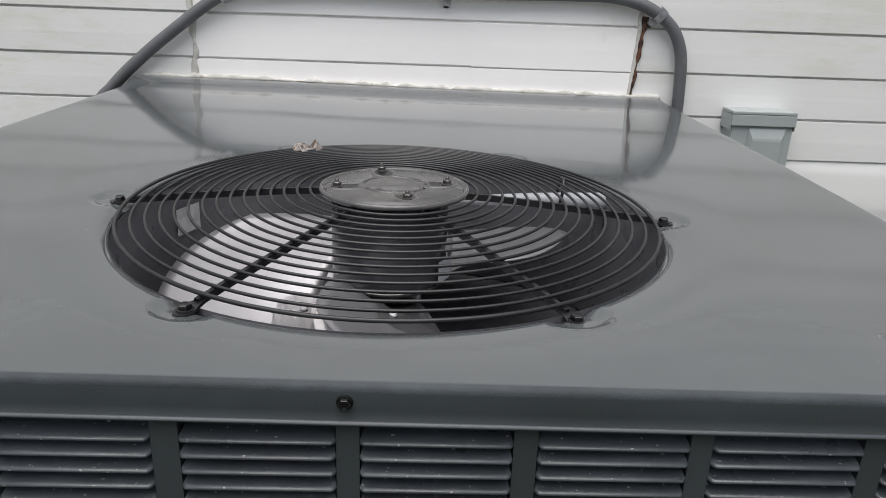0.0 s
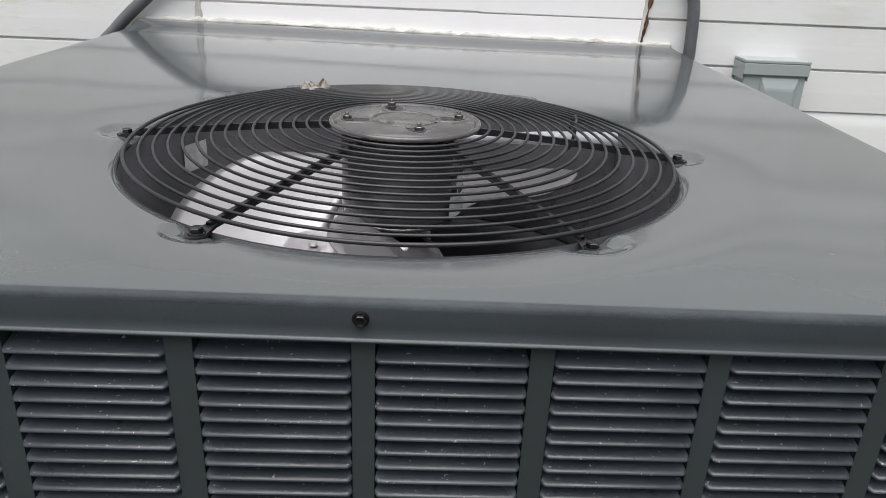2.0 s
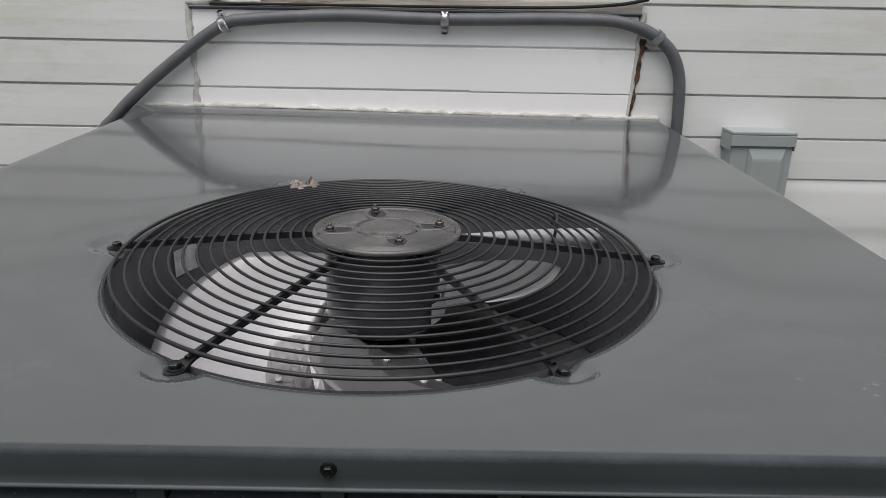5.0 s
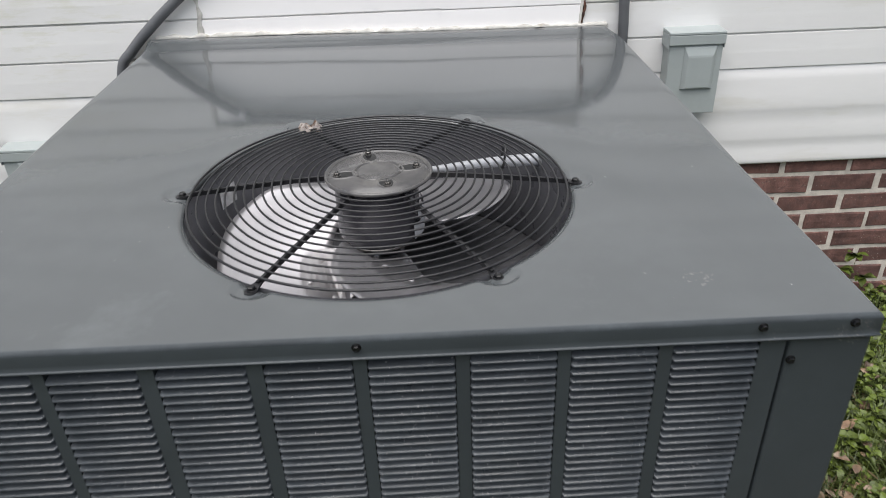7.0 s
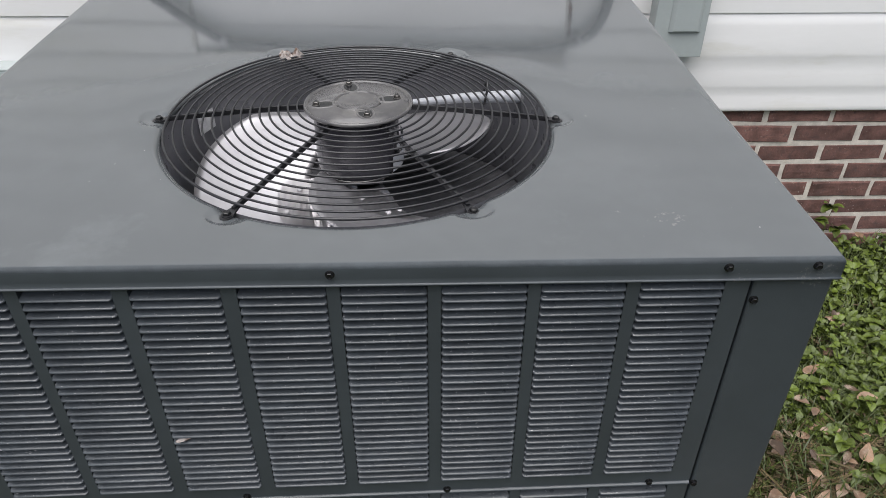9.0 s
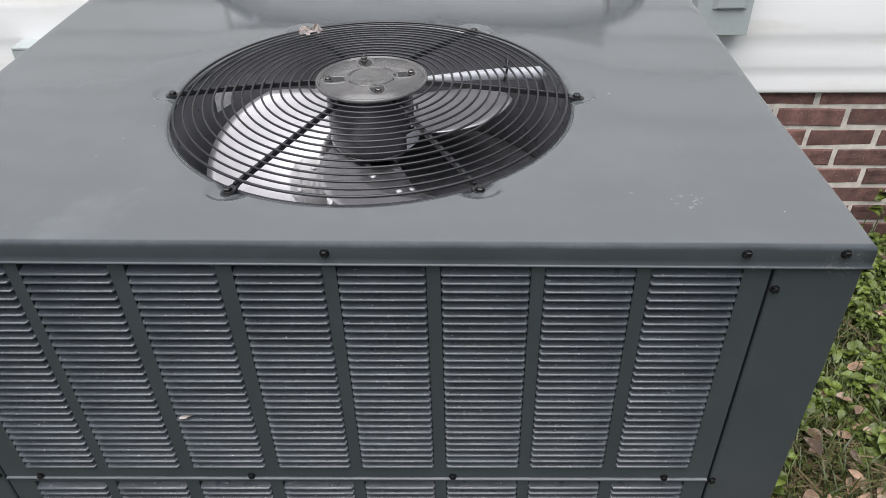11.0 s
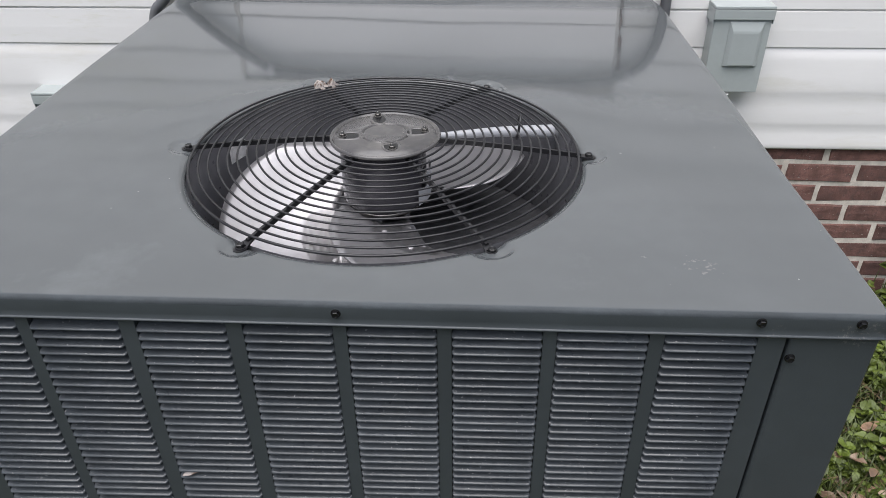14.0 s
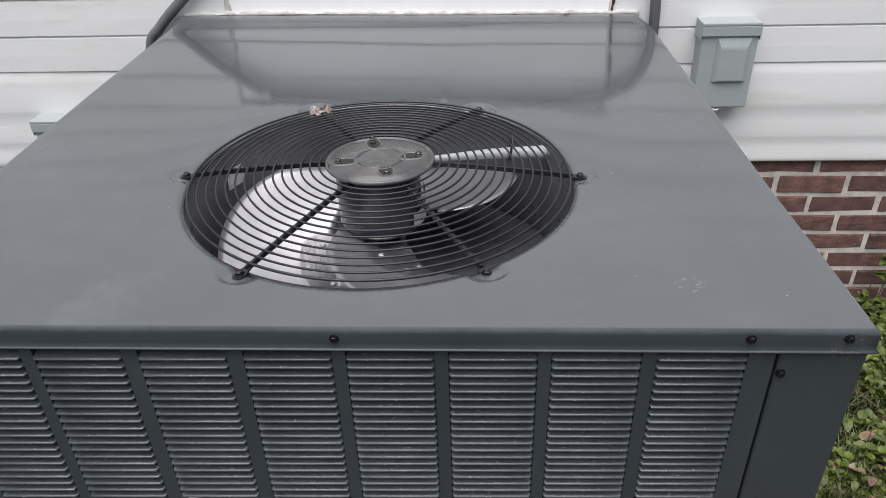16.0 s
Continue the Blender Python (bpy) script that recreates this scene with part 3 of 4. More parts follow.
def blade(a_top):
    """A twisted sheet blade, its upper edge at a_top degrees, falling to its lower edge."""
    rows_ = []
    nr, na = 14, 18
    for k in range(nr + 1):
        f = k / nr
        r = 0.092 + (0.278 - 0.092) * f
        span = 112 - 14 * f
        start = a_top - 20 + 38 * f
        row = []
        for j in range(na + 1):
            u = j / na
            rr = r - 0.05 * max(0, f - 0.4) * max(0, 2 * u - 1) ** 3 - 0.05 * max(0, f - 0.4) * max(0, 1 - 3 * u) ** 2
            t = radians(start + span * u)
            z = 0.898 - 0.118 * u ** 1.15 + 0.012 * math.sin(math.pi * u) * (0.5 - f)
            row.append((CX + rr * math.cos(t), CY + rr * math.sin(t), z))
        rows_.append(row)
    bm = surface(rows_)
    bmesh.ops.recalc_face_normals(bm, faces=bm.faces[:])
    bmesh.ops.solidify(bm, geom=bm.faces[:], thickness=0.0016)
    return bm


def blade_z(a_top, r, deg):
    """Height of a blade's sheet at a radius and a bearing."""
    f = (r - 0.092) / (0.278 - 0.092)
    u = min(1, max(0, (deg - (a_top - 20 + 38 * f)) / (112 - 14 * f)))
    return 0.898 - 0.118 * u ** 1.15 + 0.012 * math.sin(math.pi * u) * (0.5 - f)


RIVET = rivet_mesh()
for a_, arm_at in ((127, 203), (250, 290), (7, 83)):
    part("blade", blade(a_), M_BLADE, fan, "bright bare aluminium fan blade", smooth=True)
    # hub arm lying on the blade, rounded at its end, held by three rivets
    rows_ = []
    for k in range(13):
        f = k / 12
        r = 0.02 + 0.130 * f
        w = 0.018 + 0.034 * step(f * 1.4)
        w *= math.sqrt(max(0.02, 1 - max(0, (f - 0.7) / 0.3) ** 2.2))
        row = []
        for q in (-1, -0.7, -0.35, 0, 0.35, 0.7, 1):
            deg = arm_at + math.degrees(math.atan2(q * w, r))
            rr = math.hypot(r, q * w)
            on = step((rr - 0.045) / 0.05)
            z = 0.847 * (1 - on) + (blade_z(a_, max(rr, 0.092), deg) + 0.0016) * on
            row.append((CX + rr * math.cos(radians(deg)), CY + rr * math.sin(radians(deg)), z))
        rows_.append(row)
    bm = surface(rows_)
    bmesh.ops.solidify(bm, geom=bm.faces[:], thickness=0.0012)
    part("arm", bm, M_BLADE, fan, "galvanised steel hub arm")
    for r, off in ((0.108, -17), (0.108, 15), (0.136, 0)):
        deg = arm_at + off
        part("rivet", RIVET, None, fan, at=pose(CX + r * math.cos(radians(deg)), CY + r * math.sin(radians(deg)), blade_z(a_, r, deg) + 0.0018))

upart("shroud", lathe([(HOLE + 0.0005, TOP - 0.010), (HOLE - 0.001, TOP - 0.022), (HOLE - 0.002, TOP - 0.09), (HOLE - 0.001, TOP - 0.14), (HOLE + 0.001, TOP - 0.18), (HOLE + 0.004, TOP - 0.196)], 120, CX, CY),
      M_SHROUD, "black painted round fan shroud", smooth=True)
# added block for the unseen interior, raised so that light reaches its top
upart("inner_coil", box(SIDE_L + 0.03, SIDE_R - 0.03, 0.06, 1.26, LOW + 0.01, 0.757), M_VOID, "dark block filling the unseen interior below the fan")
upart("warning_label", label_strip(154, 162.5, TOP - 0.076, TOP - 0.040, HOLE - 0.0045), M_FOIL, "crinkled foil label inside the shroud")

# motor lead in a white sleeve, tied to the guard
lead = upart("motor_lead", tube(smooth_line([(0.052, 0.467, 0.946), (0.117, 0.484, 0.944), (0.197, 0.506, 0.941), (0.283, 0.518, 0.938)], 8), [0.004 + 0.0075 * k / 24 for k in range(25)], 14), M_SLEEVE,
             "white sleeved motor lead tied under the guard", smooth=True)
part("lead_end", tube([(0.281, 0.518, 0.938), (0.289, 0.520, 0.931), (0.292, 0.521, 0.918), (0.294, 0.522, 0.900)], 0.0065, 10), M_CONDUIT, lead, "grey wire end", smooth=True)
tie = [(0.222 + 0.003 * math.sin(t), 0.508 + 0.017 * math.cos(t), 0.949 + 0.021 * math.sin(t)) for t in [2 * math.pi * k / 28 for k in range(28)]]
part("cable_tie", tube(tie, 0.0022, 6, True), M_BLACK, lead, "black cable tie", smooth=True)

# torn paper tag caught on the guard
tag = bmesh.new()
for ox, oy, w, h, tw, rise in ((-0.144, 0.638, 0.030, 0.020, -0.55, 0.009), (-0.117, 0.640, 0.020, 0.021, 0.5, 0.014), (-0.135, 0.629, 0.015, 0.014, 0.9, 0.006)):
    rows_ = []
    for k in range(7):
        row = []
        for j in range(7):
            u, v = k / 6 - 0.5, j / 6 - 0.5
            u2 = u * (0.35 + 0.9 * (v + 0.5)) + 0.12 * noise.noise(Vector((ox * 90, v * 7, 1)))
            x, y = ox + w * u2 * math.cos(tw) - h * v * math.sin(tw), oy + w * u2 * math.sin(tw) + h * v * math.cos(tw)
            row.append((x, y, 0.970 + rise * (0.5 - abs(2 * u)) + 0.007 * noise.noise(Vector((x * 110, y * 110, 4))) + 0.008 * v))
        rows_.append(row)
    surface(rows_, bm=tag)
bmesh.ops.solidify(tag, geom=tag.faces[:], thickness=0.0006)
tagged(part("paper_tag", tag, M_PAPER), "torn scrap of stained paper caught on the fan guard", "scrap")

# ---- things on the wall ----
CON_Y = 1.321
conduit_line = [(x, CON_Y, z) for x, z in ((-0.745, 0.55), (-0.755, 0.80), (-0.738, 0.91), (-0.705, 0.951), (-0.651, 1.003), (-0.563, 1.075), (-0.437, 1.164), (-0.358, 1.181), (-0.164, 1.192),
                                           (0.074, 1.188), (0.352, 1.193), (0.482, 1.187), (0.571, 1.150), (0.617, 1.088), (0.630, 0.985), (0.632, 0.80), (0.632, 0.55))]
fine_line = []
raw = smooth_line(conduit_line, 40)
acc, last_p = 0.0, raw[0]
fine_line.append(raw[0])
for p in raw[1:]:
    while (p - last_p).length >= 0.0028:
        last_p = last_p + (p - last_p).normalized() * 0.0028
        fine_line.append(last_p)
conduit = tagged(part("conduit", tube(fine_line, 0.0134, 16, ribs=0.0007), M_CONDUIT, smooth=True), "grey ribbed flexible conduit looped over the patched siding", "conduit")


ZINC = screw_mesh("screw", M_STEEL, 0.003, 0.002)


def clamp(x, z, lean):
    """A one-hole strap over the conduit with its ear and screw."""
    root = empty("conduit_strap", x, CON_Y, z)
    root.rotation_euler = (0, radians(lean), 0)
    rows_ = []
    for k in range(13):
        t = math.pi * k / 12
        rows_.append([(w, -0.0175 * math.sin(t) - 0.0, 0.0175 * math.cos(t)) for w in (-0.009, -0.004, 0.004, 0.009)])
    rows_ = [[(w, 0.014, 0.0175) for w in (-0.009, -0.004, 0.004, 0.009)]] + rows_ + [[(w, 0.013, -0.0178) for w in (-0.009, -0.004, 0.004, 0.009)], [(w * 0.9, 0.0135, -0.029) for w in (-0.009, -0.004, 0.004, 0.009)], [(w * 0.5, 0.0135, -0.033) for w in (-0.009, -0.004, 0.004, 0.009)]]
    bm = surface(rows_)
    bmesh.ops.solidify(bm, geom=bm.faces[:], thickness=0.0012)
    part("strap", bm, M_STEEL, root, smooth=True)
    part("screw", ZINC, None, root, at=pose(0, 0.0125, -0.0245) @ FRONT)
    return tagged(root, "bright zinc one-hole strap holding the grey conduit", "strap", "conduit straps")


clamp(-0.428, 1.168, 156)
clamp(0.074, 1.188, 0)
clamp(0.562, 1.156, 38)


def bead(points, w, proud, seed, ragged=0.35):
    """An uneven bead of sealant along a line on the wall."""
    pts = smooth_line(points, 14)
    rows_ = []
    for i, p in enumerate(pts):
        d = (pts[min(i + 1, len(pts) - 1)] - pts[max(i - 1, 0)]).normalized()
        side = Vector((-d.z, 0, d.x))
        k = w * (1 + ragged * 2 * noise.noise(Vector((p.x * 38, p.z * 38, seed))))
        k2 = w * (1 + ragged * 2 * noise.noise(Vector((p.x * 38, p.z * 38, seed + 7))))
        h = proud * (1 + 0.6 * noise.noise(Vector((p.x * 60, p.z * 60, seed + 3))))
        rows_.append([p + side * k + Vector((0, 0.012, 0)), p + side * k * 0.8 + Vector((0, -h * 0.4, 0)), p + Vector((0, -h, 0)), p - side * k2 * 0.8 + Vector((0, -h * 0.4, 0)), p - side * k2 + Vector((0, 0.012, 0))])
    return surface(rows_)


YW = WALL_Y - 0.0055
tagged(part("caulk", bead([(-0.635, YW - 0.008, 0.981), (-0.3, YW - 0.008, 0.980), (0.0, YW - 0.008, 0.975), (0.25, YW - 0.008, 0.972), (0.55, YW - 0.008, 0.969), (0.588, YW - 0.008, 0.967)], 0.0056, 0.0008, 1, 1.0), M_CAULK, smooth=True), "uneven cream caulk along the unit's upturned edge", "caulk")
tagged(part("caulk", bead([(-0.512, YW, 0.978), (-0.508, YW, 1.06), (-0.512, YW, 1.14), (-0.514, YW, 1.20)], 0.0085, 0.0022, 2, 0.6), M_CAULK, smooth=True), "smeared grey-cream caulk down the siding patch's edge", "caulk")
tagged(part("caulk", bead([(0.515, YW, 0.972), (0.522, YW, 1.05), (0.525, YW, 1.14), (0.530, YW, 1.21)], 0.0065, 0.003, 3, 0.5), M_CAULK, smooth=True), "cracked cream caulk beside a rusty gap", "caulk")
tagged(part("rust_streak", bead([(0.5185, YW - 0.003, 0.975), (0.524, YW - 0.003, 1.01), (0.5285, YW - 0.003, 1.06), (0.5325, YW - 0.003, 1.115), (0.5365, YW - 0.003, 1.152)], 0.0042, 0.0015, 5, 1.3), M_RUST, smooth=True), "ragged dark rust streak in the open joint", "rust")
tagged(part("caulk", bead([(-0.516, YW, 1.212), (-0.45, YW, 1.222), (-0.39, YW, 1.217), (-0.345, YW, 1.222)], 0.010, 0.005, 9, 0.7), M_CAULK, smooth=True), "smeared caulk at the channel's end", "caulk")
chan = box(PATCH_L + 0.006, PATCH_R + 0.002, WALL_Y - 0.0055, WALL_Y + 0.01, PATCH_TOP + 0.003, PATCH_TOP + 0.024, 0.001)
tagged(part("trim_channel", chan, M_BROWN), "weathered beige and brown flashing above the patched siding", "trim", kind="structure")
lipb = surface([[(x, WALL_Y + dy, PATCH_TOP + dz + 0.0012 * noise.noise(Vector((x * 5, dz * 40, 0)))) for x in [PATCH_L + (PATCH_R - PATCH_L) * k / 20 for k in range(21)]] for dy, dz in ((0.008, -0.004), (-0.010, -0.003), (-0.013, 0.0), (-0.011, 0.003), (0.008, 0.004))])
tagged(part("trim", lipb, M_CONDUIT, smooth=True), "thin grey metal drip edge above the patch", "trim", kind="structure")
# thin black line along the flashing's lower edge, rising at its right end
loose = smooth_line([(-0.46, WALL_Y - 0.012, PATCH_TOP + 0.007), (-0.2, WALL_Y - 0.013, PATCH_TOP + 0.008), (0.1, WALL_Y - 0.012, PATCH_TOP + 0.009), (0.34, WALL_Y - 0.014, PATCH_TOP + 0.012), (0.47, WALL_Y - 0.016, PATCH_TOP + 0.021), (0.535, WALL_Y - 0.018, PATCH_TOP + 0.033)], 12)
tagged(part("sealant_strip", tube(loose, [0.0028 + 0.0014 * k / (len(loose) - 1) for k in range(len(loose))], 8), M_STRIP, smooth=True), "thin black strip along the flashing, curling up at its end", "sealant")


def disconnect(x0, x1, z0, z1, depth, name_label):
    """A small outdoor switch box: body, hooded lid and a pressed front panel."""
    w, h = x1 - x0, z1 - z0
    y1 = WALL_Y - 0.002
    y0 = y1 - depth
    root = empty("disconnect_box", (x0 + x1) / 2, y1, z0)
    inv = root.matrix_basis.inverted()

    def bp(n_, bm_, mat=M_BOX, lab=""):
        o = part(n_, bm_, mat, root, lab)
        o.matrix_parent_inverse = inv
        return o

    bp("body", box(x0 + 0.004, x1 - 0.004, y0 + 0.008, y1, z0, z1 - 0.01, 0.002))
    # cover with a pressed, tapering panel
    a0, a1, b0, b1 = x0 + 0.002, x1 - 0.0035, z0 - 0.002, z1 - 0.03
    p0, p1, q0, q1 = x0 + w * 0.28, x1 - w * 0.13, z0 + h * 0.31, z1 - h * 0.17
    bm = bmesh.new()
    loops = []
    for l, r, b_, t, y in ((a0, a1, b0, b1, y0 + 0.012), (a0, a1, b0, b1, y0 + 0.002), (a0 + 0.002, a1 - 0.002, b0 + 0.002, b1 - 0.002, y0), (p0, p1, q0, q1, y0), (p0 + 0.002, p1 - 0.002, q0 + 0.001, q1 - 0.004, y0 - 0.003), (p0 + 0.010, p1 - 0.010, q0 + 0.003, q1 - 0.024, y0 - 0.0085), (p0 + 0.013, p1 - 0.013, q0 + 0.006, q1 - 0.030, y0 - 0.0092)):
        loops.append([(l, y, b_), (r, y, b_), (r, y, t), (l, y, t)])
    surface(loops, True, bm)
    bm.verts.ensure_lookup_table()
    bm.faces.new(bm.verts[-4:])
    bp("cover", bm)
    hood = box(x0 - 0.002, x1 - 0.001, y0 - 0.007, y1, z1 - 0.008, z1, 0.002)
    box(x0 - 0.002, x1 - 0.001, y0 - 0.007, y0 - 0.004, z1 - 0.034, z1 - 0.0085, 0.001, bm=hood)
    box(x0 - 0.002, x0, y0 - 0.0035, y1, z1 - 0.045, z1 - 0.0085, bm=hood)
    box(x1 - 0.003, x1 - 0.001, y0 - 0.0035, y0 + 0.012, z1 - 0.045, z1 - 0.0085, bm=hood)
    bp("hood", hood)
    bp("hasp", tube([((x0 + x1) / 2 - 0.006 + 0.0075 * math.cos(q), y0 + 0.010 + 0.005 * math.sin(q), z0 - 0.008 + 0.004 * math.sin(q)) for q in [2 * math.pi * k / 20 for k in range(20)]], 0.0032, 8, True), M_SIDING, "small white latch ring")
    return tagged(root, name_label, "switch box", "switch boxes on the wall")


disconnect(0.750, 0.9015, 0.725, 0.953, 0.062, "pale grey-green metal switch box on white siding")
disconnect(-1.130, -0.978, 0.478, 0.703, 0.062, "pale grey-green metal switch box low on the wall")
side_pipe = smooth_line([(-2.2, 1.305, 0.42), (-1.7, 1.29, 0.482), (-1.278, 1.272, 0.549), (-1.153, 1.268, 0.572), (-1.02, 1.265, 0.588), (-0.9, 1.27, 0.57), (-0.8, 1.28, 0.49)], 12)
tagged(part("cable_pipe", tube(side_pipe, 0.0125, 12), M_CONDUIT, smooth=True), "dark grey plastic pipe clipped along the wall's foot", "pipe")

# ---- grass, weeds and fallen leaves beside the unit ----
rng = random.Random(7)


def strew(name, count, make, mat, label, area):
    verts, faces = [], []
    for _ in range(count):
        x0, x1, y0, y1 = area[rng.randrange(len(area))]
        x, y = rng.uniform(x0, x1), rng.uniform(y0, y1)
        if SIDE_L - 0.012 < x < SIDE_R + 0.012 and y > -0.015:
            continue
        make(x, y, GROUND + 0.004, verts, faces)
    return tagged(new(name, mesh_of(name, verts, faces, mat)), label, name.replace("_", " "), kind="stuff")


def grass_blade(x, y, z, verts, faces):
    a_, h, lean, w = rng.uniform(0, 6.28), rng.uniform(0.035, 0.11), rng.uniform(0.1, 1.0), rng.uniform(0.0013, 0.0028)
    b = len(verts)
    for f in (0, 0.4, 0.75):
        o = lean * h * f * f
        for s in (-1, 1):
            verts.append((x + math.cos(a_) * o - s * w * (1 - f * 0.5) * math.sin(a_), y + math.sin(a_) * o + s * w * (1 - f * 0.5) * math.cos(a_), z + h * f * (1 - 0.35 * lean * f)))
    verts.append((x + math.cos(a_) * lean * h, y + math.sin(a_) * lean * h, z + h * (1 - 0.4 * lean)))
    faces += [(b, b + 1, b + 3, b + 2), (b + 2, b + 3, b + 5, b + 4), (b + 4, b + 5, b + 6)]


def leaf(verts, faces, base, head, pitch, length, width, curl, droop=0.3):
    """A pointed leaf of ten faces, folded along its midrib."""
    b = len(verts)
    c, s = math.cos(head), math.sin(head)
    for k in range(6):
        f = k / 5
        w = width * math.sin(math.pi * min(0.97, 0.06 + 0.9 * f) ** 0.8)
        u = length * f
        zz = u * math.sin(pitch) - droop * u * f + 0.0
        uu = u * math.cos(pitch)
        for q in (-1, 0, 1):
            verts.append((base[0] + c * uu - s * w * q, base[1] + s * uu + c * w * q, base[2] + zz + abs(q) * curl * w))
    for k in range(5):
        for q in range(2):
            i = b + k * 3 + q
            faces.append((i, i + 1, i + 4, i + 3))


def weed(x, y, z, verts, faces):
    if noise.noise(Vector((x * 5.5, y * 5.5, 2.0))) < (-0.4 if y > 0.45 else 0.06):
        return
    n_ = rng.randrange(4, 8)
    size = rng.uniform(0.014, 0.036) if y > 0.45 else rng.uniform(0.018, 0.052)
    up = rng.uniform(0.01, 0.085)
    for k in range(n_):
        leaf(verts, faces, (x, y, z + up * rng.uniform(0.4, 1)), 6.28 * k / n_ + rng.uniform(-0.4, 0.4), rng.uniform(-0.2, 1.1), size * rng.uniform(0.7, 1.2), size * rng.uniform(0.28, 0.42), rng.uniform(0.1, 0.5), rng.uniform(0.2, 0.7))


def dry(x, y, z, verts, faces):
    s = rng.uniform(0.024, 0.052)
    leaf(verts, faces, (x, y, z + rng.uniform(0.02, 0.075)), rng.uniform(0, 6.28), rng.uniform(-0.3, 0.35), s, s * rng.uniform(0.22, 0.38), rng.uniform(-0.6, 1.0), rng.uniform(-0.3, 0.4))


def straw(x, y, z, verts, faces):
    a_, l_ = rng.uniform(0, 6.28), rng.uniform(0.04, 0.14)
    z1, z2 = z + rng.uniform(0.005, 0.05), z + rng.uniform(0.005, 0.05)
    b = len(verts)
    w = rng.uniform(0.0008, 0.002)
    ex, ey = x + l_ * math.cos(a_), y + l_ * math.sin(a_)
    if SIDE_L - 0.012 < ex < SIDE_R + 0.012 and ey > -0.015:
        return
    px, py = -math.sin(a_) * w, math.cos(a_) * w
    verts += [(x - px, y - py, z1), (x + px, y + py, z1), (ex + px, ey + py, z2), (ex - px, ey - py, z2), (x, y, z1 + w * 2), (ex, ey, z2 + w * 2)]
    faces += [(b, b + 3, b + 5, b + 4), (b + 1, b + 4, b + 5, b + 2)]


LAWN = [(-3.2, 3.4, -3.0, 1.30)]
BEDS = [(0.62, 1.75, -0.35, 1.30), (0.62, 1.35, -0.35, 1.30), (-1.25, -0.64, -0.4, 0.9)]
strew("grass", 17000, grass_blade, M_GRASS, "short green lawn grass with bare spots", BEDS)
strew("lawn", 52000, grass_blade, M_GRASS, "thin green lawn round the unit", LAWN)
strew("weeds", 5600, weed, M_WEED, "broad-leaved green weeds growing by the wall", BEDS * 2 + [(0.7, 1.75, 0.55, 1.30)] * 5 + LAWN * 4)
strew("straw", 3400, straw, M_STRAW, "dry straw and stems among the grass", BEDS + [(0.62, 1.3, 0.05, 0.5)] * 2)
strew("fallen_leaves", 1250, dry, M_DRYLEAF, "curled brown fallen leaves on the grass", BEDS + LAWN + [(0.62, 1.3, -0.35, 0.62)] * 4 + [(0.62, 1.15, -0.35, 0.28)] * 10)
v_, f_ = [], []
for bx, by, bz in ((1.455, 1.32, 0.20), (1.41, 1.31, 0.155), (1.50, 1.32, 0.11)):
    for k in range(6):
        leaf(v_, f_, (bx, by, bz), rng.uniform(3.4, 6.0), rng.uniform(0, 0.9), 0.05, 0.014, 0.3, 0.3)
    leaf(v_, f_, (bx, by, GROUND), 4.7, 1.5, bz - GROUND + 0.01, 0.002, 0.2, 0.0)
tagged(new("wall_weed", mesh_of("wall_weed", v_, f_, M_WEED)), "tall green weed standing against the brick", "weed")

# ---- slats of the louvred panels ----
def slat_mesh(name, verts, faces):
    """Enamelled hoods whose set-back upper faces are coated with dust."""
    me = mesh_of(name, verts, faces, M_SLAT, True)
    me.materials.append(M_DUST)
    per = 6 * 11
    me.polygons.foreach_set("material_index", [1 if k % per < 18 else 0 for k in range(len(faces))])
    return me


for i in range(COLS):
    slat = slat_mesh("slat", *louvre(WIDTHS[i]))
    mid = STARTS[i] + WIDTHS[i] / 2
    for k in range(ROWS_UP):
        part("slat", slat, None, upper, at=pose(mid, PF, slot_z(mid, k), 0, -math.degrees(0.006 + 0.00083 * k), 0))
v_, f_ = [], []
for i in range(COLS):
    v0, f0 = louvre(WIDTHS[i])
    mid = STARTS[i] + WIDTHS[i] / 2
    for k in range(32, 32 + ROWS_LOW):
        b = len(v_)
        v_ += [(x + mid, y + PF, z + slot_z(mid + x, k)) for x, y, z in v0]
        f_ += [tuple(q + b for q in f) for f in f0]
low_slats = new("slats", slat_mesh("slats", v_, f_))
low_slats.parent = lower
tagged(low_slats, kind="stuff")

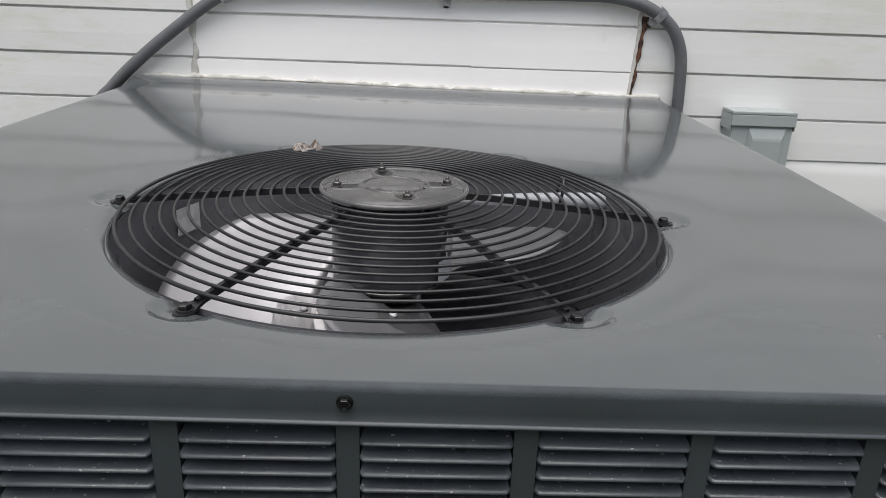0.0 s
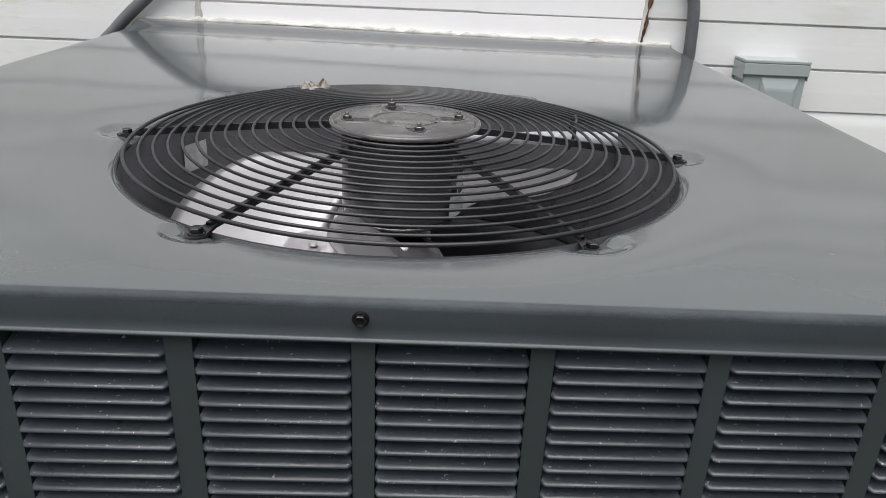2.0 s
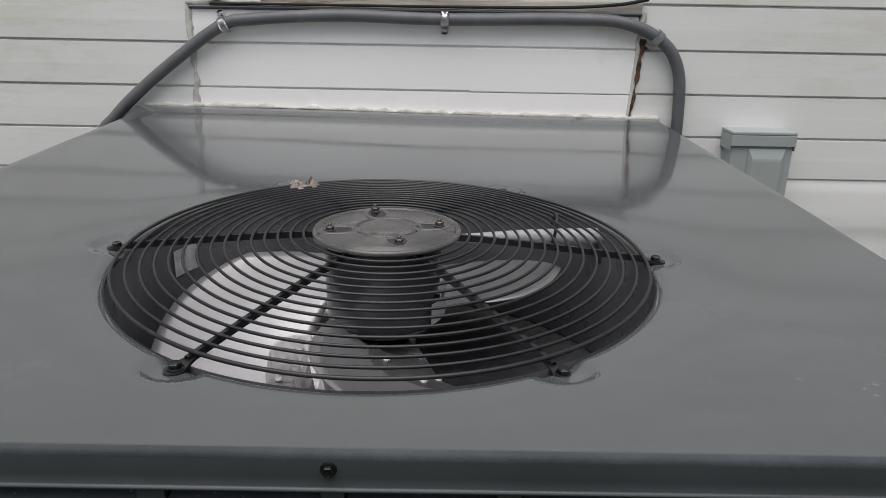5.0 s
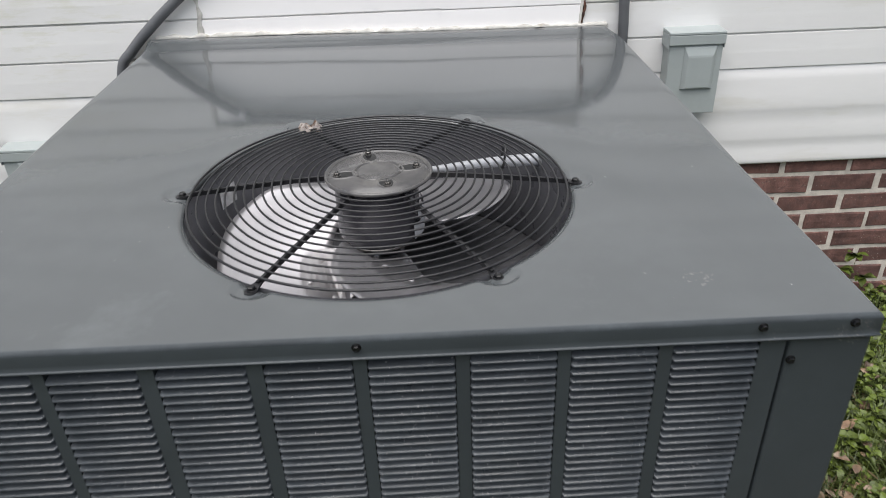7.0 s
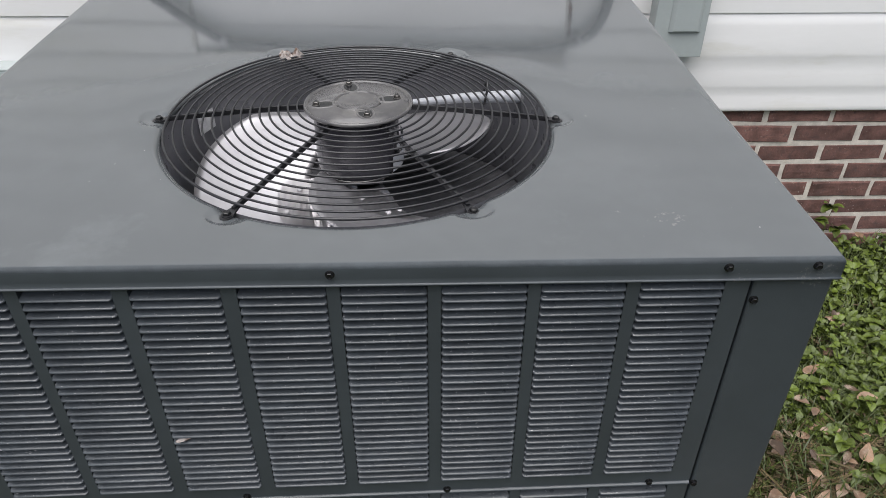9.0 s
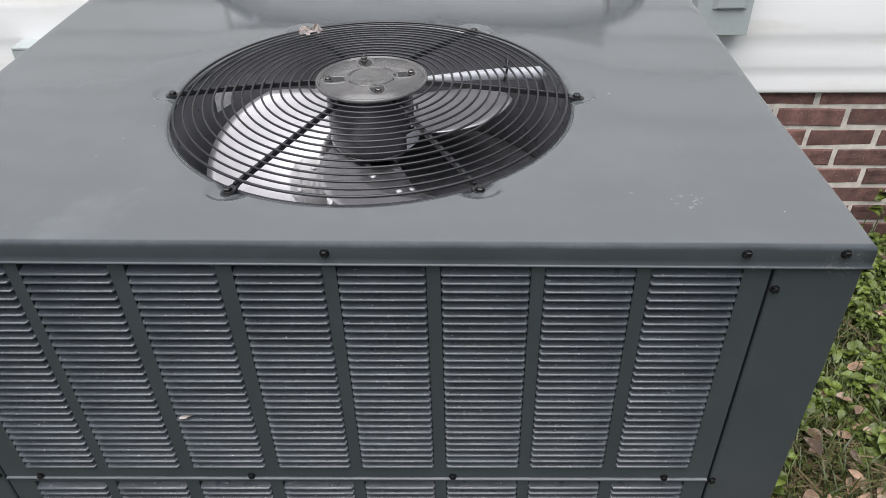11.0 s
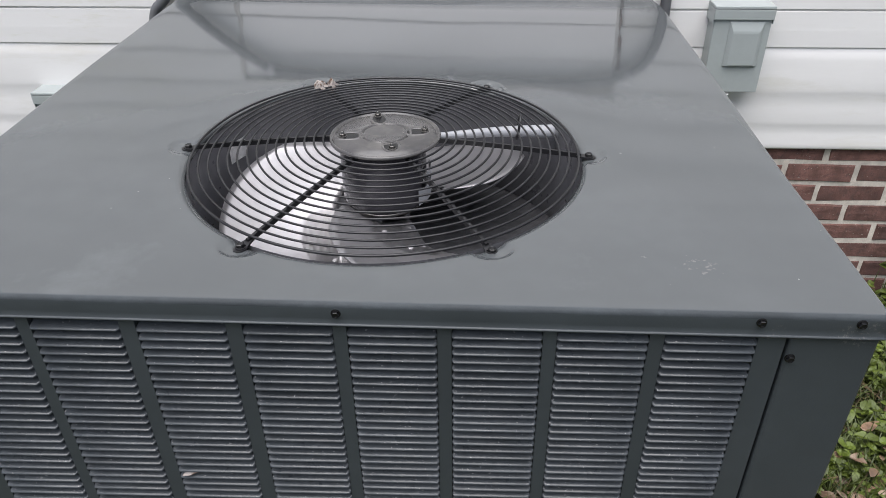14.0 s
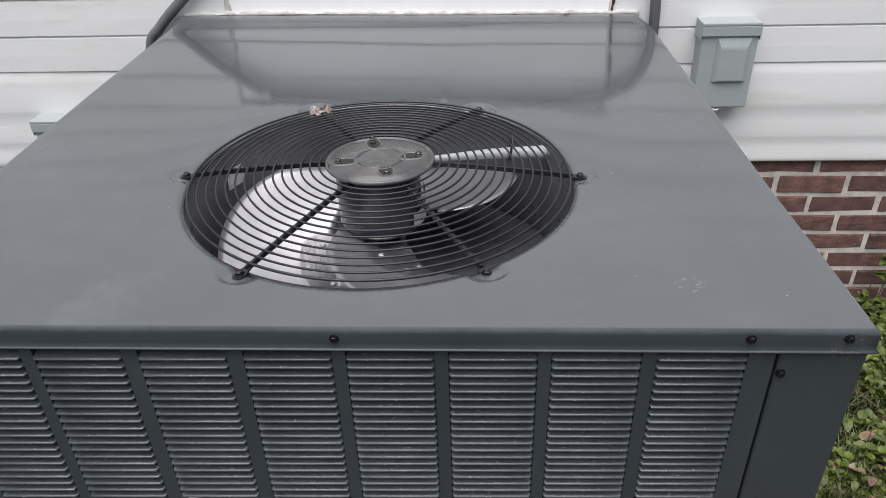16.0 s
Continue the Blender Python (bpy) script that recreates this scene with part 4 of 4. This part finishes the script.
v_, f_ = [], []
leaf(v_, f_, (-0.237, -0.0030, 0.6535), 0.1, 0.1, 0.021, 0.0045, 0.5, -0.1)
tagged(new("leaf_scrap", mesh_of("leaf_scrap", v_, f_, M_PAPER)), "pale dry leaf scrap caught on a louvre", "leaf")

# ---- bricks of the wall's foot ----
BRICK_L, COURSE = 0.2080, 0.0674


def brick_verts(l, h, d, seed):
    bev = 0.004
    v, f = [], []
    for y, ins in ((d, 0), (bev, 0), (0, bev)):
        for sx, sz in ((-1, -1), (0, -1), (1, -1), (1, 0), (1, 1), (0, 1), (-1, 1), (-1, 0)):
            jx = 0.0026 * noise.noise(Vector((sx * 3.1 + seed, sz * 2.7, y * 50)))
            v.append((sx * (l / 2 - ins) + jx, y + jx, sz * (h / 2 - ins) + jx))
    v.append((0, -0.0006, 0))
    for r in range(2):
        for i in range(8):
            f.append((r * 8 + i, r * 8 + (i + 1) % 8, (r + 1) * 8 + (i + 1) % 8, (r + 1) * 8 + i))
    for i in range(8):
        f.append((16 + i, 16 + (i + 1) % 8, 24))
    return v, f


BRICKS = [mesh_of("brick", *brick_verts(0.1950, 0.0558, 0.05, 11.3 * k), M_BRICK) for k in range(6)]
far_v, far_f = [], []
BRICK_Y = WALL_Y + 0.0132
for c in range(9):
    z = 0.4435 - COURSE * (c - 1)
    shift = 1.274 if c % 2 else 1.176
    for i in range(-30, 23):
        x = shift + BRICK_L * (i + 0.5)
        if not X_L + 0.2 < x < X_R - 0.2:
            continue
        if 0.6 < x < 2.3 or -1.9 < x < -0.6:
            part("brick", BRICKS[rng.randrange(6)], None, wall, at=pose(x + rng.uniform(-0.0015, 0.0015), BRICK_Y + rng.uniform(-0.002, 0.002), z + rng.uniform(-0.001, 0.001), rng.uniform(-1, 1), rng.uniform(-0.5, 0.5), rng.uniform(-0.5, 0.5)))
        else:
            bv, bf = brick_verts(0.1950, 0.0558, 0.05, rng.uniform(0, 99))
            b = len(far_v)
            far_v += [(x + p, BRICK_Y + q, z + r) for p, q, r in bv]
            far_f += [tuple(q + b for q in f) for f in bf]
far_bricks = new("bricks", mesh_of("bricks", far_v, far_f, M_BRICKS))
far_bricks.parent = wall
tagged(far_bricks, kind="stuff")
